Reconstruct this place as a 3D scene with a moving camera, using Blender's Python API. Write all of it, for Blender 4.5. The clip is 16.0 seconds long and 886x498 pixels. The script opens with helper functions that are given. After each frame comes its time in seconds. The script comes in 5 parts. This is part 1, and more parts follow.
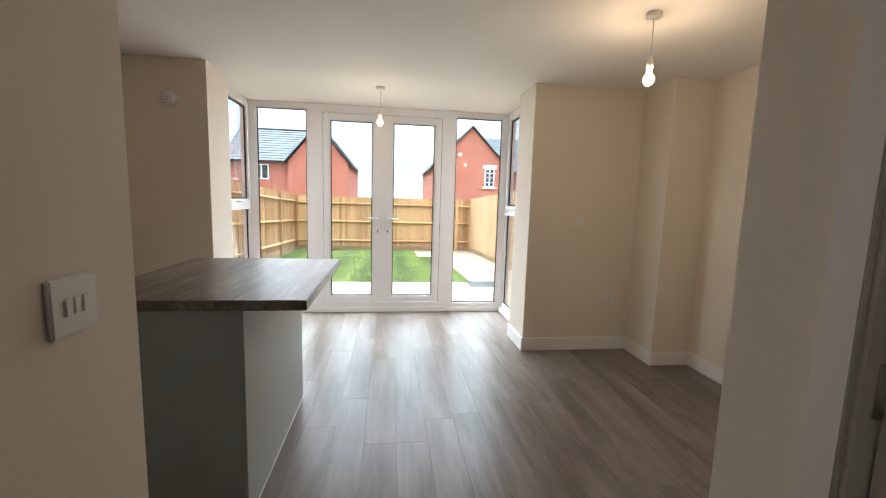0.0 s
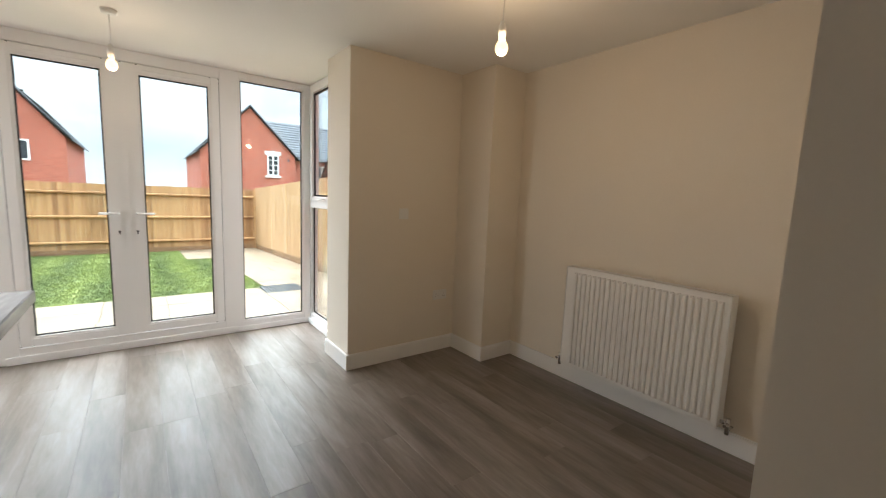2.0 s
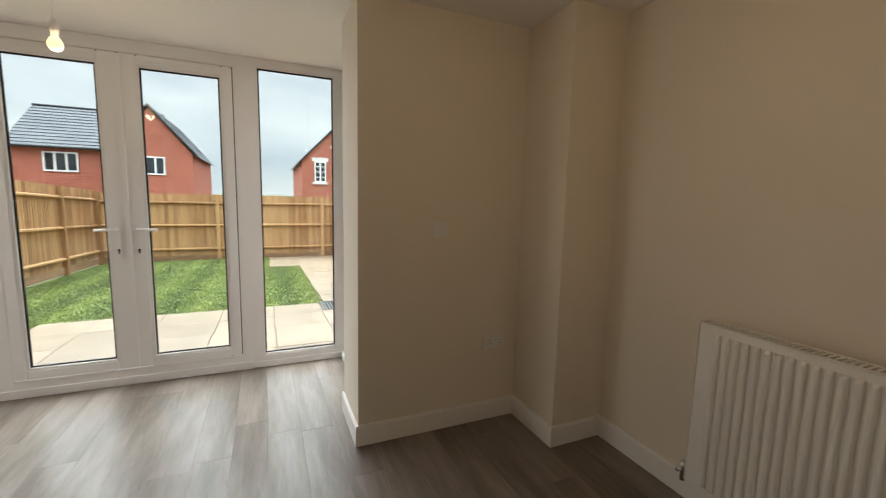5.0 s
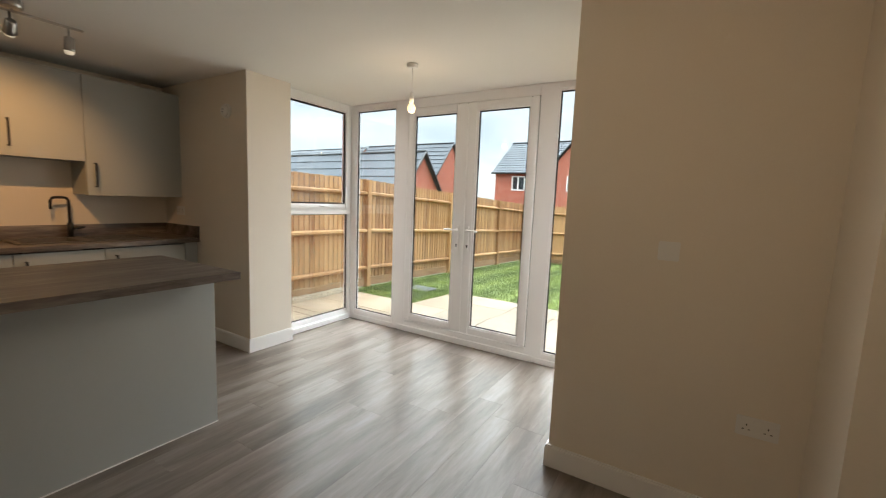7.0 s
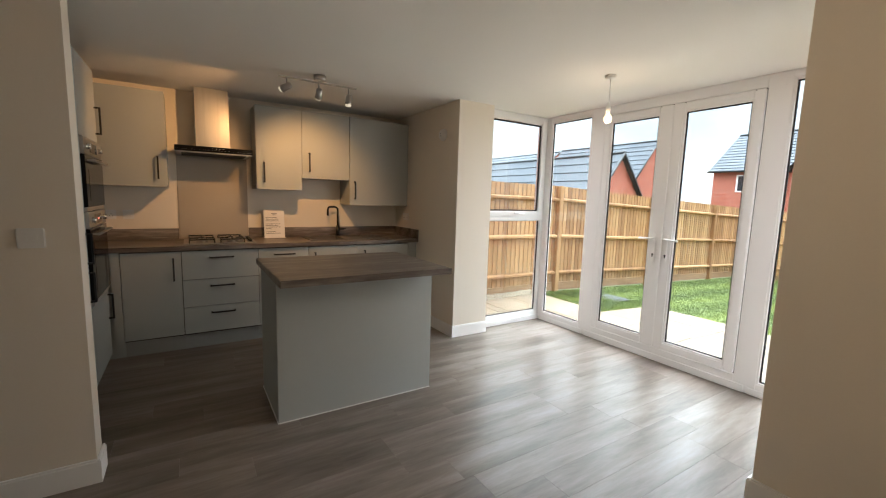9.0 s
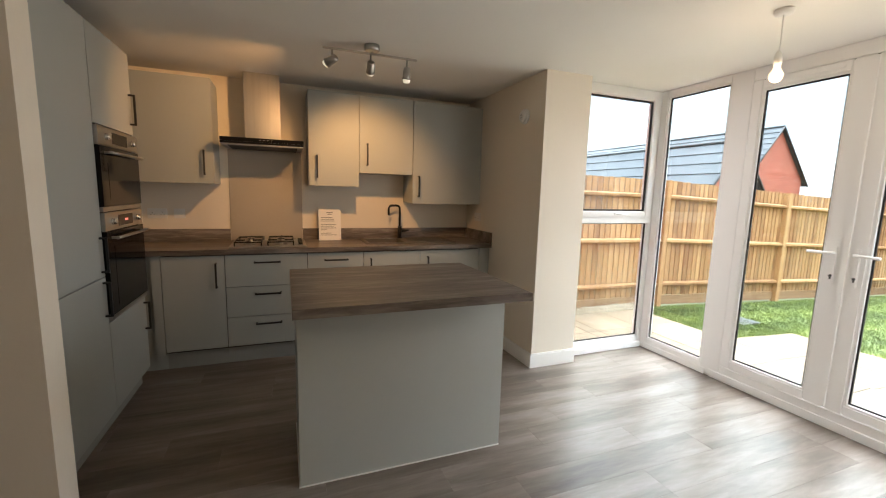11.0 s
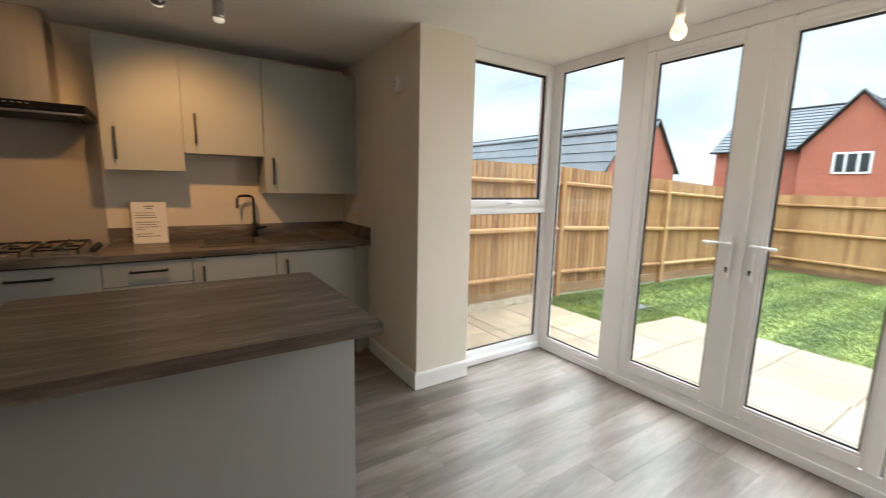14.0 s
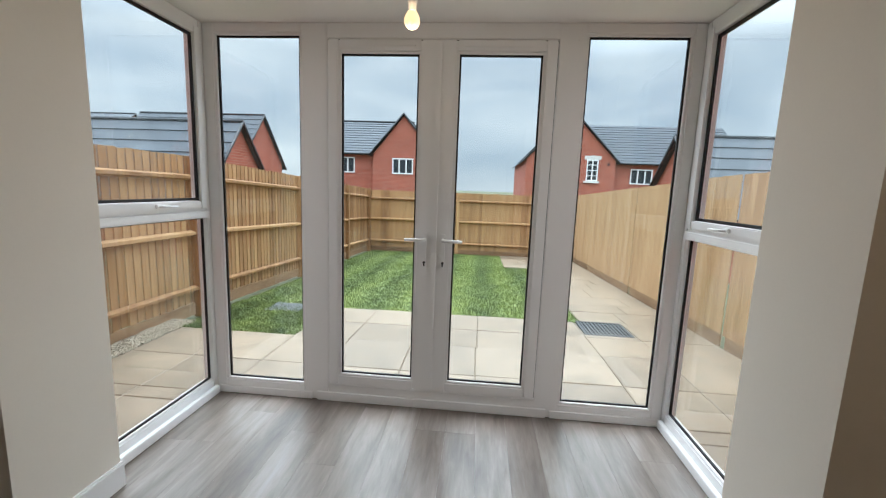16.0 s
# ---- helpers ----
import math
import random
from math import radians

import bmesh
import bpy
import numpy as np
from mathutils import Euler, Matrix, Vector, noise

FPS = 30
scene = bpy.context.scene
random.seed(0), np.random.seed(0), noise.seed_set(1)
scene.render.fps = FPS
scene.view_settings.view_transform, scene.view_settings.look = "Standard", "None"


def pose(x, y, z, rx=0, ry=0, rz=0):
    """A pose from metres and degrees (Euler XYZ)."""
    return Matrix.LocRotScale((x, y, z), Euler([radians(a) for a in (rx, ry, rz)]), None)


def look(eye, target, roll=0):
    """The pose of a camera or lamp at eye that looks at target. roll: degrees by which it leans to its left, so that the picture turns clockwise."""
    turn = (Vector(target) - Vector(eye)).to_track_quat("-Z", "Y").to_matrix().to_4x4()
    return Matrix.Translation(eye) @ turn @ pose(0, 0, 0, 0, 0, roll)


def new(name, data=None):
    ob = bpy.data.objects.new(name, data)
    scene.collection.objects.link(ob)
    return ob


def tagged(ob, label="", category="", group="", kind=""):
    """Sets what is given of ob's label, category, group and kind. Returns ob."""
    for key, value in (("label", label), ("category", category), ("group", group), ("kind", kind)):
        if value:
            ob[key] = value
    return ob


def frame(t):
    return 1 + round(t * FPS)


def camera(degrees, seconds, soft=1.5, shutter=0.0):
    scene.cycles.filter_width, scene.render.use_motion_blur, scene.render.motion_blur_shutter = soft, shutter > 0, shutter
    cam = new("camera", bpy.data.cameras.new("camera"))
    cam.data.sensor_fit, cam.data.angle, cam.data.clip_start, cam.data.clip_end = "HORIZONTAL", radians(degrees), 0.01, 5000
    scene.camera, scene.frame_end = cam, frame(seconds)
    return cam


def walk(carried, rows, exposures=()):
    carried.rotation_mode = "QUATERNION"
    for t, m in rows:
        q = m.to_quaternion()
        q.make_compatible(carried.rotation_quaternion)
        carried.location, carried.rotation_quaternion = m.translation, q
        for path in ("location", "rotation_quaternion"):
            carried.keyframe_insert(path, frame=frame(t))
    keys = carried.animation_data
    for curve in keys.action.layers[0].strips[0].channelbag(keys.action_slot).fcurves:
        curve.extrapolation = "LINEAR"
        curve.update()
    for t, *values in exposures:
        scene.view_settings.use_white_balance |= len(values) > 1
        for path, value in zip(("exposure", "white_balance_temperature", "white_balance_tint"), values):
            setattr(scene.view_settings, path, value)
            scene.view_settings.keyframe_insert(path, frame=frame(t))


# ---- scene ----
cam = camera(94.8, 16.0, soft=1.1, shutter=0.2)
EXPOSURES = ((0.0, 2.6, 5800, 10), (2.0, 2.35, 6050, 10), (3.0, 2.25, 6350, 10), (5.5, 1.80, 6350, 10), (6.5, 2.0, 6300, 10), (9.0, 2.45, 5950, 10), (12.5, 2.65, 6150, 10), (13.3, 2.5, 6100, 10), (14.5, 1.9, 6100, 10), (15.3, 1.6, 5900, 10), (16.0, 1.5, 5750, 10))
PATH = [
    (0, (0.181, 0.246, 1.382), (0.444, 2.213, 1.137), 1.7),
    (0.5, (0.145, 0.41, 1.378), (0.544, 2.356, 1.15), 1.7),
    (1, (0.128, 0.591, 1.369), (0.768, 2.472, 1.135), 1.9),
    (1.5, (0.156, 0.753, 1.375), (1.049, 2.525, 1.13), 2.1),
    (2, (0.183, 0.935, 1.362), (1.370, 2.525, 1.109), 2.3),
    (2.5, (0.203, 1.133, 1.375), (1.62, 2.516, 1.097), 2.3),
    (3, (0.207, 1.285, 1.377), (1.793, 2.468, 1.087), 2.4),
    (5.5, (1.276, 1.679, 1.408), (1.603, 3.638, 1.17), 1.6),
    (6, (1.545, 1.728, 1.424), (1.347, 3.704, 1.18), 2.1),
    (6.5, (1.749, 1.783, 1.416), (1.112, 3.663, 1.177), 2.3),
    (7, (1.985, 1.7, 1.399), (0.944, 3.392, 1.164), 2.3),
    (7.5, (2.16, 1.612, 1.427), (0.848, 3.102, 1.188), 2.1),
    (8, (2.223, 1.53, 1.434), (0.71, 2.816, 1.193), 1.9),
    (8.5, (2.209, 1.483, 1.434), (0.589, 2.632, 1.194), 1.7),
    (9, (2.166, 1.485, 1.435), (0.486, 2.542, 1.189), 1.7),
    (11.5, (1.341, 2.022, 1.437), (-0.559, 2.585, 1.166), 1.5),
    (12, (1.217, 2.158, 1.444), (-0.73, 2.527, 1.175), 1.5),
    (12.5, (1.203, 2.328, 1.45), (-0.767, 2.55, 1.179), 1.4),
    (13, (1.213, 2.451, 1.447), (-0.761, 2.623, 1.171), 1.5),
    (13.5, (1.186, 2.473, 1.44), (-0.75, 2.884, 1.153), 1.3),
    (14, (1.078, 2.448, 1.431), (-0.571, 3.534, 1.115), 1.3),
    (14.5, (0.985, 2.435, 1.435), (-0.23, 3.985, 1.088), 2.2),
    (15, (0.807, 2.495, 1.43), (0.071, 4.324, 1.095), 3.0),
    (15.5, (0.605, 2.537, 1.431), (0.193, 4.47, 1.125), 2.6),
    (16, (0.376, 2.597, 1.441), (0.207, 4.569, 1.152), 2.1),
]
walk(cam, [(t, look(eye, target, roll)) for t, eye, target, roll in PATH], EXPOSURES)


# ---- world and light ----
def nodes_of(tree):
    tree.nodes.clear()
    return lambda kind, **kw: set_node(tree.nodes.new(kind), kw)


def set_node(n, kw):
    for k, v in kw.items():
        n.inputs[k].default_value = v
    return n


SKY_LOW, SKY_HIGH = 0.36, 2.4
world = bpy.data.worlds.new("sky")
scene.world = world
world.use_nodes = True
wt = world.node_tree
N = nodes_of(wt)
w_out, w_bg = N("ShaderNodeOutputWorld"), N("ShaderNodeBackground", Strength=1.0)
w_sky = N("ShaderNodeTexSky")
w_sky.sky_type = "NISHITA"
w_sky.sun_disc = False
w_sky.sun_elevation, w_sky.sun_rotation = radians(60), radians(-17)
w_dim = N("ShaderNodeVectorMath")
w_dim.operation = "SCALE"
w_dim.inputs["Scale"].default_value = 0.08
w_tc, w_map = N("ShaderNodeTexCoord"), N("ShaderNodeMapping", Scale=(1.6, 1.6, 5.0))
w_noise = N("ShaderNodeTexNoise", Scale=1.7, Detail=6.0, Roughness=0.55, Distortion=0.4)
w_ramp = N("ShaderNodeValToRGB")
w_ramp.color_ramp.elements[0].position, w_ramp.color_ramp.elements[0].color = 0.34, (0.62, 0.69, 0.77, 1)
w_ramp.color_ramp.elements[1].position, w_ramp.color_ramp.elements[1].color = 0.66, (1.05, 1.06, 1.06, 1)
w_mix = N("ShaderNodeMixRGB", Fac=0.88)
# an overcast sky: the zenith is about four times as bright as the horizon
w_sep, w_rise, w_grade = N("ShaderNodeSeparateXYZ"), N("ShaderNodeMapRange"), N("ShaderNodeVectorMath")
w_grade.operation = "SCALE"
w_rise.inputs["From Min"].default_value, w_rise.inputs["From Max"].default_value = 0.28, 0.8
w_rise.inputs["To Min"].default_value, w_rise.inputs["To Max"].default_value = SKY_LOW, SKY_HIGH
for a, b in ((w_sky.outputs[0], w_dim.inputs[0]), (w_tc.outputs["Generated"], w_map.inputs[0]), (w_map.outputs[0], w_noise.inputs["Vector"]),
             (w_noise.outputs["Fac"], w_ramp.inputs[0]), (w_dim.outputs[0], w_mix.inputs[1]), (w_ramp.outputs[0], w_mix.inputs[2]),
             (w_mix.outputs[0], w_grade.inputs[0]), (w_tc.outputs["Generated"], w_sep.inputs[0]), (w_sep.outputs[2], w_rise.inputs[0]),
             (w_rise.outputs[0], w_grade.inputs["Scale"]), (w_grade.outputs[0], w_bg.inputs[0]), (w_bg.outputs[0], w_out.inputs[0])):
    wt.links.new(a, b)

sun = new("sun", bpy.data.lights.new("sun", "SUN"))
sun.data.energy, sun.data.angle, sun.data.color = 1.2, radians(40), (1.0, 0.97, 0.93)
sun.matrix_world = look((-3, 14, 20), (0, 4, 0))

DAY = 3.3
BULB_1, BULB_2 = (0.082, 4.257, 2.085), (1.572, 2.402, 2.065)
SPOTS = (((-1.335, 2.19, 2.275), (-2.20, 1.28, 1.80)), ((-1.333, 2.44, 2.265), (-2.32, 2.56, 1.50)), ((-1.333, 2.69, 2.255), (-1.50, 2.68, 1.2)))
for p, watts in ((BULB_1, 0.35), (BULB_2, 1.3)):
    lamp = new("bulb_light", bpy.data.lights.new("bulb_light", "POINT"))
    lamp.data.energy, lamp.data.color, lamp.data.shadow_soft_size = watts, (1.0, 0.68, 0.38), 0.03
    lamp.location = (p[0], p[1], p[2] - 0.045)
for k, (p, q) in enumerate(SPOTS):
    lamp = new("spot_light", bpy.data.lights.new("spot_light", "SPOT"))
    lamp.data.energy, lamp.data.color, lamp.data.shadow_soft_size = (9.0, 10.0, 1.2)[k], (1.0, 0.50, 0.17), 0.02
    lamp.data.spot_size, lamp.data.spot_blend = radians((88, 88, 80)[k]), 0.85
    d = (Vector(q) - Vector(p)).normalized()
    lamp.matrix_world = look(Vector(p) + d * 0.075, q)


# area lamps added inside the bay glass, boosting the sky's daylight indoors
for at, aim, w, h, watts in (((0.10, 5.02, 1.22), (0.10, 0, -0.5), 2.7, 2.2, DAY), ((-1.30, 4.66, 1.25), (2, 4.66, 0.2), 0.74, 2.1, DAY * 0.27), ((1.51, 4.66, 1.25), (-2, 4.66, 0.2), 0.74, 2.1, DAY * 0.27)):
    lamp = new("bay_daylight_fill", bpy.data.lights.new("bay_daylight_fill", "AREA"))
    lamp.data.spread = radians(125)
    lamp.data.shape, lamp.data.size, lamp.data.size_y = "RECTANGLE", w, h
    lamp.data.energy, lamp.data.color = watts, (1.0, 0.97, 0.92)
    lamp.matrix_world = look(at, aim)


# ---- materials ----
def material(name, base, rough=0.5, metal=0.0, dark=0.9, scale=4.0, grain=60.0, bump=0.05, stretch=(1, 1, 1), var=0.0, dist=0.002, spec=0.5, coat=0.0):
    """Base colour with two scales of noise, fine relief and an optional change from piece to piece."""
    m = bpy.data.materials.new(name)
    m.use_nodes = True
    t = m.node_tree
    n = nodes_of(t)
    out, p = n("ShaderNodeOutputMaterial"), n("ShaderNodeBsdfPrincipled", Metallic=metal)
    p.inputs["Specular IOR Level"].default_value = spec
    p.inputs["Coat Weight"].default_value = coat
    tc, mp = n("ShaderNodeTexCoord"), n("ShaderNodeMapping", Scale=stretch)
    info = n("ShaderNodeObjectInfo")
    add = n("ShaderNodeVectorMath")
    mul = n("ShaderNodeMath")
    mul.operation, mul.inputs[1].default_value = "MULTIPLY", 37.0
    t.links.new(info.outputs["Random"], mul.inputs[0])
    t.links.new(tc.outputs["Object"], mp.inputs[0])
    t.links.new(mp.outputs[0], add.inputs[0])
    if var:
        t.links.new(mul.outputs[0], add.inputs[1])
    big, fine = n("ShaderNodeTexNoise", Scale=scale, Detail=5.0), n("ShaderNodeTexNoise", Scale=grain, Detail=4.0, Roughness=0.6)
    ramp = n("ShaderNodeMapRange")
    ramp.inputs["From Min"].default_value, ramp.inputs["From Max"].default_value = 0.3, 0.7
    ramp.inputs["To Min"].default_value, ramp.inputs["To Max"].default_value = dark, 1.0
    ramp2 = n("ShaderNodeMapRange")
    ramp2.inputs["From Min"].default_value, ramp2.inputs["From Max"].default_value = 0.3, 0.7
    ramp2.inputs["To Min"].default_value, ramp2.inputs["To Max"].default_value = (1 + dark) / 2, 1.0
    m1, m2 = n("ShaderNodeMath"), n("ShaderNodeMath")
    m1.operation = m2.operation = "MULTIPLY"
    for tex in (big, fine):
        t.links.new(add.outputs[0], tex.inputs["Vector"])
    t.links.new(big.outputs["Fac"], ramp.inputs[0])
    t.links.new(fine.outputs["Fac"], ramp2.inputs[0])
    t.links.new(ramp.outputs[0], m1.inputs[0])
    t.links.new(ramp2.outputs[0], m1.inputs[1])
    v = n("ShaderNodeMapRange")
    v.inputs["To Min"].default_value, v.inputs["To Max"].default_value = 1 - var, 1 + var
    t.links.new(info.outputs["Random"], v.inputs[0])
    t.links.new(m1.outputs[0], m2.inputs[0])
    t.links.new(v.outputs[0], m2.inputs[1])
    col = n("ShaderNodeVectorMath")
    col.operation, col.inputs[0].default_value = "SCALE", base
    t.links.new(m2.outputs[0], col.inputs["Scale"])
    t.links.new(col.outputs[0], p.inputs["Base Color"])
    rg = n("ShaderNodeMapRange")
    rg.inputs["To Min"].default_value, rg.inputs["To Max"].default_value = max(rough - 0.06, 0.02), min(rough + 0.06, 1)
    t.links.new(fine.outputs["Fac"], rg.inputs[0])
    t.links.new(rg.outputs[0], p.inputs["Roughness"])
    if bump:
        b = n("ShaderNodeBump", Strength=bump, Distance=dist)
        t.links.new(fine.outputs["Fac"], b.inputs["Height"])
        t.links.new(b.outputs[0], p.inputs["Normal"])
    t.links.new(p.outputs[0], out.inputs[0])
    return m


def wood(name, stops, rough, streak, var=0.12, bump=0.15, spec=0.5, turn=0.0, big_mix=0.5):
    """Streaked grain along one axis: a colour ramp over stretched noise. streak: scale across, along, up."""
    m = bpy.data.materials.new(name)
    m.use_nodes = True
    t = m.node_tree
    n = nodes_of(t)
    out, p = n("ShaderNodeOutputMaterial"), n("ShaderNodeBsdfPrincipled", Roughness=rough)
    p.inputs["Specular IOR Level"].default_value = spec
    tc, mp, info = n("ShaderNodeTexCoord"), n("ShaderNodeMapping", Scale=streak, Rotation=(0, 0, turn)), n("ShaderNodeObjectInfo")
    mul, add = n("ShaderNodeMath"), n("ShaderNodeVectorMath")
    mul.operation, mul.inputs[1].default_value = "MULTIPLY", 53.0
    t.links.new(info.outputs["Random"], mul.inputs[0])
    t.links.new(tc.outputs["Object"], mp.inputs[0])
    t.links.new(mp.outputs[0], add.inputs[0])
    t.links.new(mul.outputs[0], add.inputs[1])
    a = n("ShaderNodeTexNoise", Scale=1.0, Detail=3.0, Roughness=0.5, Distortion=0.3)
    b = n("ShaderNodeTexNoise", Scale=5.0, Detail=6.0, Roughness=0.65, Distortion=0.6)
    for tex in (a, b):
        t.links.new(add.outputs[0], tex.inputs["Vector"])
    mix = n("ShaderNodeMix")
    mix.inputs[0].default_value = big_mix
    t.links.new(a.outputs["Fac"], mix.inputs[2])
    t.links.new(b.outputs["Fac"], mix.inputs[3])
    v = n("ShaderNodeMapRange")
    v.inputs["To Min"].default_value, v.inputs["To Max"].default_value = -var, var
    t.links.new(info.outputs["Random"], v.inputs[0])
    s = n("ShaderNodeMath")
    t.links.new(mix.outputs[0], s.inputs[0])
    t.links.new(v.outputs[0], s.inputs[1])
    r = n("ShaderNodeValToRGB")
    e = r.color_ramp.elements
    e[0].position, e[0].color = stops[0][0], (*stops[0][1], 1)
    e[1].position, e[1].color = stops[-1][0], (*stops[-1][1], 1)
    for pos, c in stops[1:-1]:
        x = e.new(pos)
        x.color = (*c, 1)
    t.links.new(s.outputs[0], r.inputs[0])
    t.links.new(r.outputs[0], p.inputs["Base Color"])
    bp = n("ShaderNodeBump", Strength=bump, Distance=0.001)
    t.links.new(b.outputs["Fac"], bp.inputs["Height"])
    t.links.new(bp.outputs[0], p.inputs["Normal"])
    t.links.new(p.outputs[0], out.inputs[0])
    return m


def glass_material():
    m = bpy.data.materials.new("clear_glass")
    m.use_nodes = True
    t = m.node_tree
    n = nodes_of(t)
    out, tr, gl, mx, fr = n("ShaderNodeOutputMaterial"), n("ShaderNodeBsdfTransparent", Color=(0.95, 0.97, 0.96, 1)), n("ShaderNodeBsdfGlossy", Roughness=0.0), n("ShaderNodeMixShader"), n("ShaderNodeLayerWeight", Blend=0.5)
    pw, sc = n("ShaderNodeMath"), n("ShaderNodeMath")
    pw.operation, pw.inputs[1].default_value = "POWER", 5.0
    sc.operation, sc.inputs[1].default_value, sc.inputs[2].default_value = "MULTIPLY_ADD", 0.8, 0.02
    t.links.new(fr.outputs["Facing"], pw.inputs[0])
    t.links.new(pw.outputs[0], sc.inputs[0])
    t.links.new(sc.outputs[0], mx.inputs[0])
    t.links.new(tr.outputs[0], mx.inputs[1])
    t.links.new(gl.outputs[0], mx.inputs[2])
    t.links.new(mx.outputs[0], out.inputs[0])
    return m


def glow(name, color, strength):
    m = bpy.data.materials.new(name)
    m.use_nodes = True
    p = m.node_tree.nodes["Principled BSDF"]
    p.inputs["Base Color"].default_value = (0.9, 0.88, 0.82, 1)
    p.inputs["Emission Color"].default_value = (*color, 1)
    p.inputs["Emission Strength"].default_value = strength
    return m


def brick_material():
    m = bpy.data.materials.new("red_brick")
    m.use_nodes = True
    t = m.node_tree
    n = nodes_of(t)
    out, p = n("ShaderNodeOutputMaterial"), n("ShaderNodeBsdfPrincipled", Roughness=0.85)
    tc = n("ShaderNodeTexCoord")
    sep, com, ad = n("ShaderNodeSeparateXYZ"), n("ShaderNodeCombineXYZ"), n("ShaderNodeMath")
    t.links.new(tc.outputs["Object"], sep.inputs[0])
    t.links.new(sep.outputs[0], ad.inputs[0])
    t.links.new(sep.outputs[1], ad.inputs[1])
    t.links.new(ad.outputs[0], com.inputs[0])
    t.links.new(sep.outputs[2], com.inputs[1])
    b = n("ShaderNodeTexBrick", Color1=(0.34, 0.075, 0.042, 1), Color2=(0.42, 0.11, 0.065, 1), Mortar=(0.42, 0.22, 0.16, 1), Scale=1.0)
    b.inputs["Mortar Size"].default_value, b.inputs["Brick Width"].default_value, b.inputs["Row Height"].default_value = 0.008, 0.225, 0.075
    t.links.new(com.outputs[0], b.inputs["Vector"])
    ns = n("ShaderNodeTexNoise", Scale=1.2, Detail=6.0)
    t.links.new(tc.outputs["Object"], ns.inputs["Vector"])
    mr = n("ShaderNodeMapRange")
    mr.inputs["To Min"].default_value, mr.inputs["To Max"].default_value = 0.75, 1.2
    t.links.new(ns.outputs["Fac"], mr.inputs[0])
    sc = n("ShaderNodeVectorMath")
    sc.operation = "SCALE"
    t.links.new(b.outputs["Color"], sc.inputs[0])
    t.links.new(mr.outputs[0], sc.inputs["Scale"])
    t.links.new(sc.outputs[0], p.inputs["Base Color"])
    t.links.new(p.outputs[0], out.inputs[0])
    return m


def lawn_material():
    m = bpy.data.materials.new("striped_lawn")
    m.use_nodes = True
    t = m.node_tree
    n = nodes_of(t)
    out, p = n("ShaderNodeOutputMaterial"), n("ShaderNodeBsdfPrincipled", Roughness=0.7)
    tc, sep, wv = n("ShaderNodeTexCoord"), n("ShaderNodeSeparateXYZ"), n("ShaderNodeMath")
    geo = n("ShaderNodeNewGeometry")
    t.links.new(tc.outputs["Object"], sep.inputs[0])
    wv.operation, wv.inputs[1].default_value = "MULTIPLY", 2 * math.pi / 0.78
    nz = n("ShaderNodeTexNoise", Scale=2.0, Detail=3.0)
    t.links.new(tc.outputs["Object"], nz.inputs["Vector"])
    ad = n("ShaderNodeMath")
    ad.operation, ad.inputs[1].default_value = "MULTIPLY_ADD", 0.16
    t.links.new(nz.outputs["Fac"], ad.inputs[0])
    t.links.new(sep.outputs[0], ad.inputs[2])
    t.links.new(ad.outputs[0], wv.inputs[0])
    sn = n("ShaderNodeMath")
    sn.operation = "SINE"
    t.links.new(wv.outputs[0], sn.inputs[0])
    n2 = n("ShaderNodeTexNoise", Scale=5.0, Detail=5.0)
    t.links.new(tc.outputs["Object"], n2.inputs["Vector"])
    k = n("ShaderNodeMath")
    k.operation, k.inputs[1].default_value = "MULTIPLY_ADD", 0.13
    t.links.new(sn.outputs[0], k.inputs[0])
    t.links.new(n2.outputs["Fac"], k.inputs[2])
    isl = n("ShaderNodeMath")
    isl.operation, isl.inputs[1].default_value = "MULTIPLY_ADD", 0.09
    t.links.new(geo.outputs["Random Per Island"], isl.inputs[0])
    t.links.new(k.outputs[0], isl.inputs[2])
    r = n("ShaderNodeValToRGB")
    e = r.color_ramp.elements
    e[0].position, e[0].color = 0.3, (0.062, 0.094, 0.019, 1)
    e[1].position, e[1].color = 0.9, (0.225, 0.265, 0.062, 1)
    t.links.new(isl.outputs[0], r.inputs[0])
    t.links.new(r.outputs[0], p.inputs["Base Color"])
    t.links.new(p.outputs[0], out.inputs[0])
    return m


PAINT = material("cream_wall_paint", (0.80, 0.735, 0.635), 0.75, dark=0.965, scale=1.2, grain=90, bump=0.08, dist=0.001, spec=0.25)
CEIL = material("white_ceiling_paint", (0.87, 0.85, 0.81), 0.85, dark=0.97, scale=1.0, grain=80, bump=0.06, dist=0.001, spec=0.2)
GLOSS = material("white_satin_paint", (0.86, 0.85, 0.83), 0.4, dark=0.985, scale=3, grain=50, bump=0.01, dist=0.0005)
UPVC = material("white_upvc", (0.87, 0.87, 0.86), 0.3, dark=0.99, scale=2, grain=30, bump=0)
GASKET = material("black_rubber", (0.012, 0.012, 0.012), 0.6)
GLASS = glass_material()
PLANK = wood("grey_oak_vinyl", ((0.30, (0.086, 0.067, 0.053)), (0.44, (0.148, 0.120, 0.098)), (0.56, (0.205, 0.174, 0.149)), (0.70, (0.285, 0.25, 0.222))), 0.32, (8.0, 1.0, 1.0), var=0.025, bump=0.04, big_mix=0.32)
SUB = material("dark_underlay", (0.03, 0.027, 0.025), 0.9)
WORKTOP = wood("grey_brown_laminate", ((0.32, (0.040, 0.031, 0.025)), (0.44, (0.105, 0.085, 0.071)), (0.54, (0.17, 0.143, 0.122)), (0.66, (0.31, 0.272, 0.24))), 0.34, (9.0, 1.1, 9.0), var=0.0, bump=0.3, big_mix=0.5)
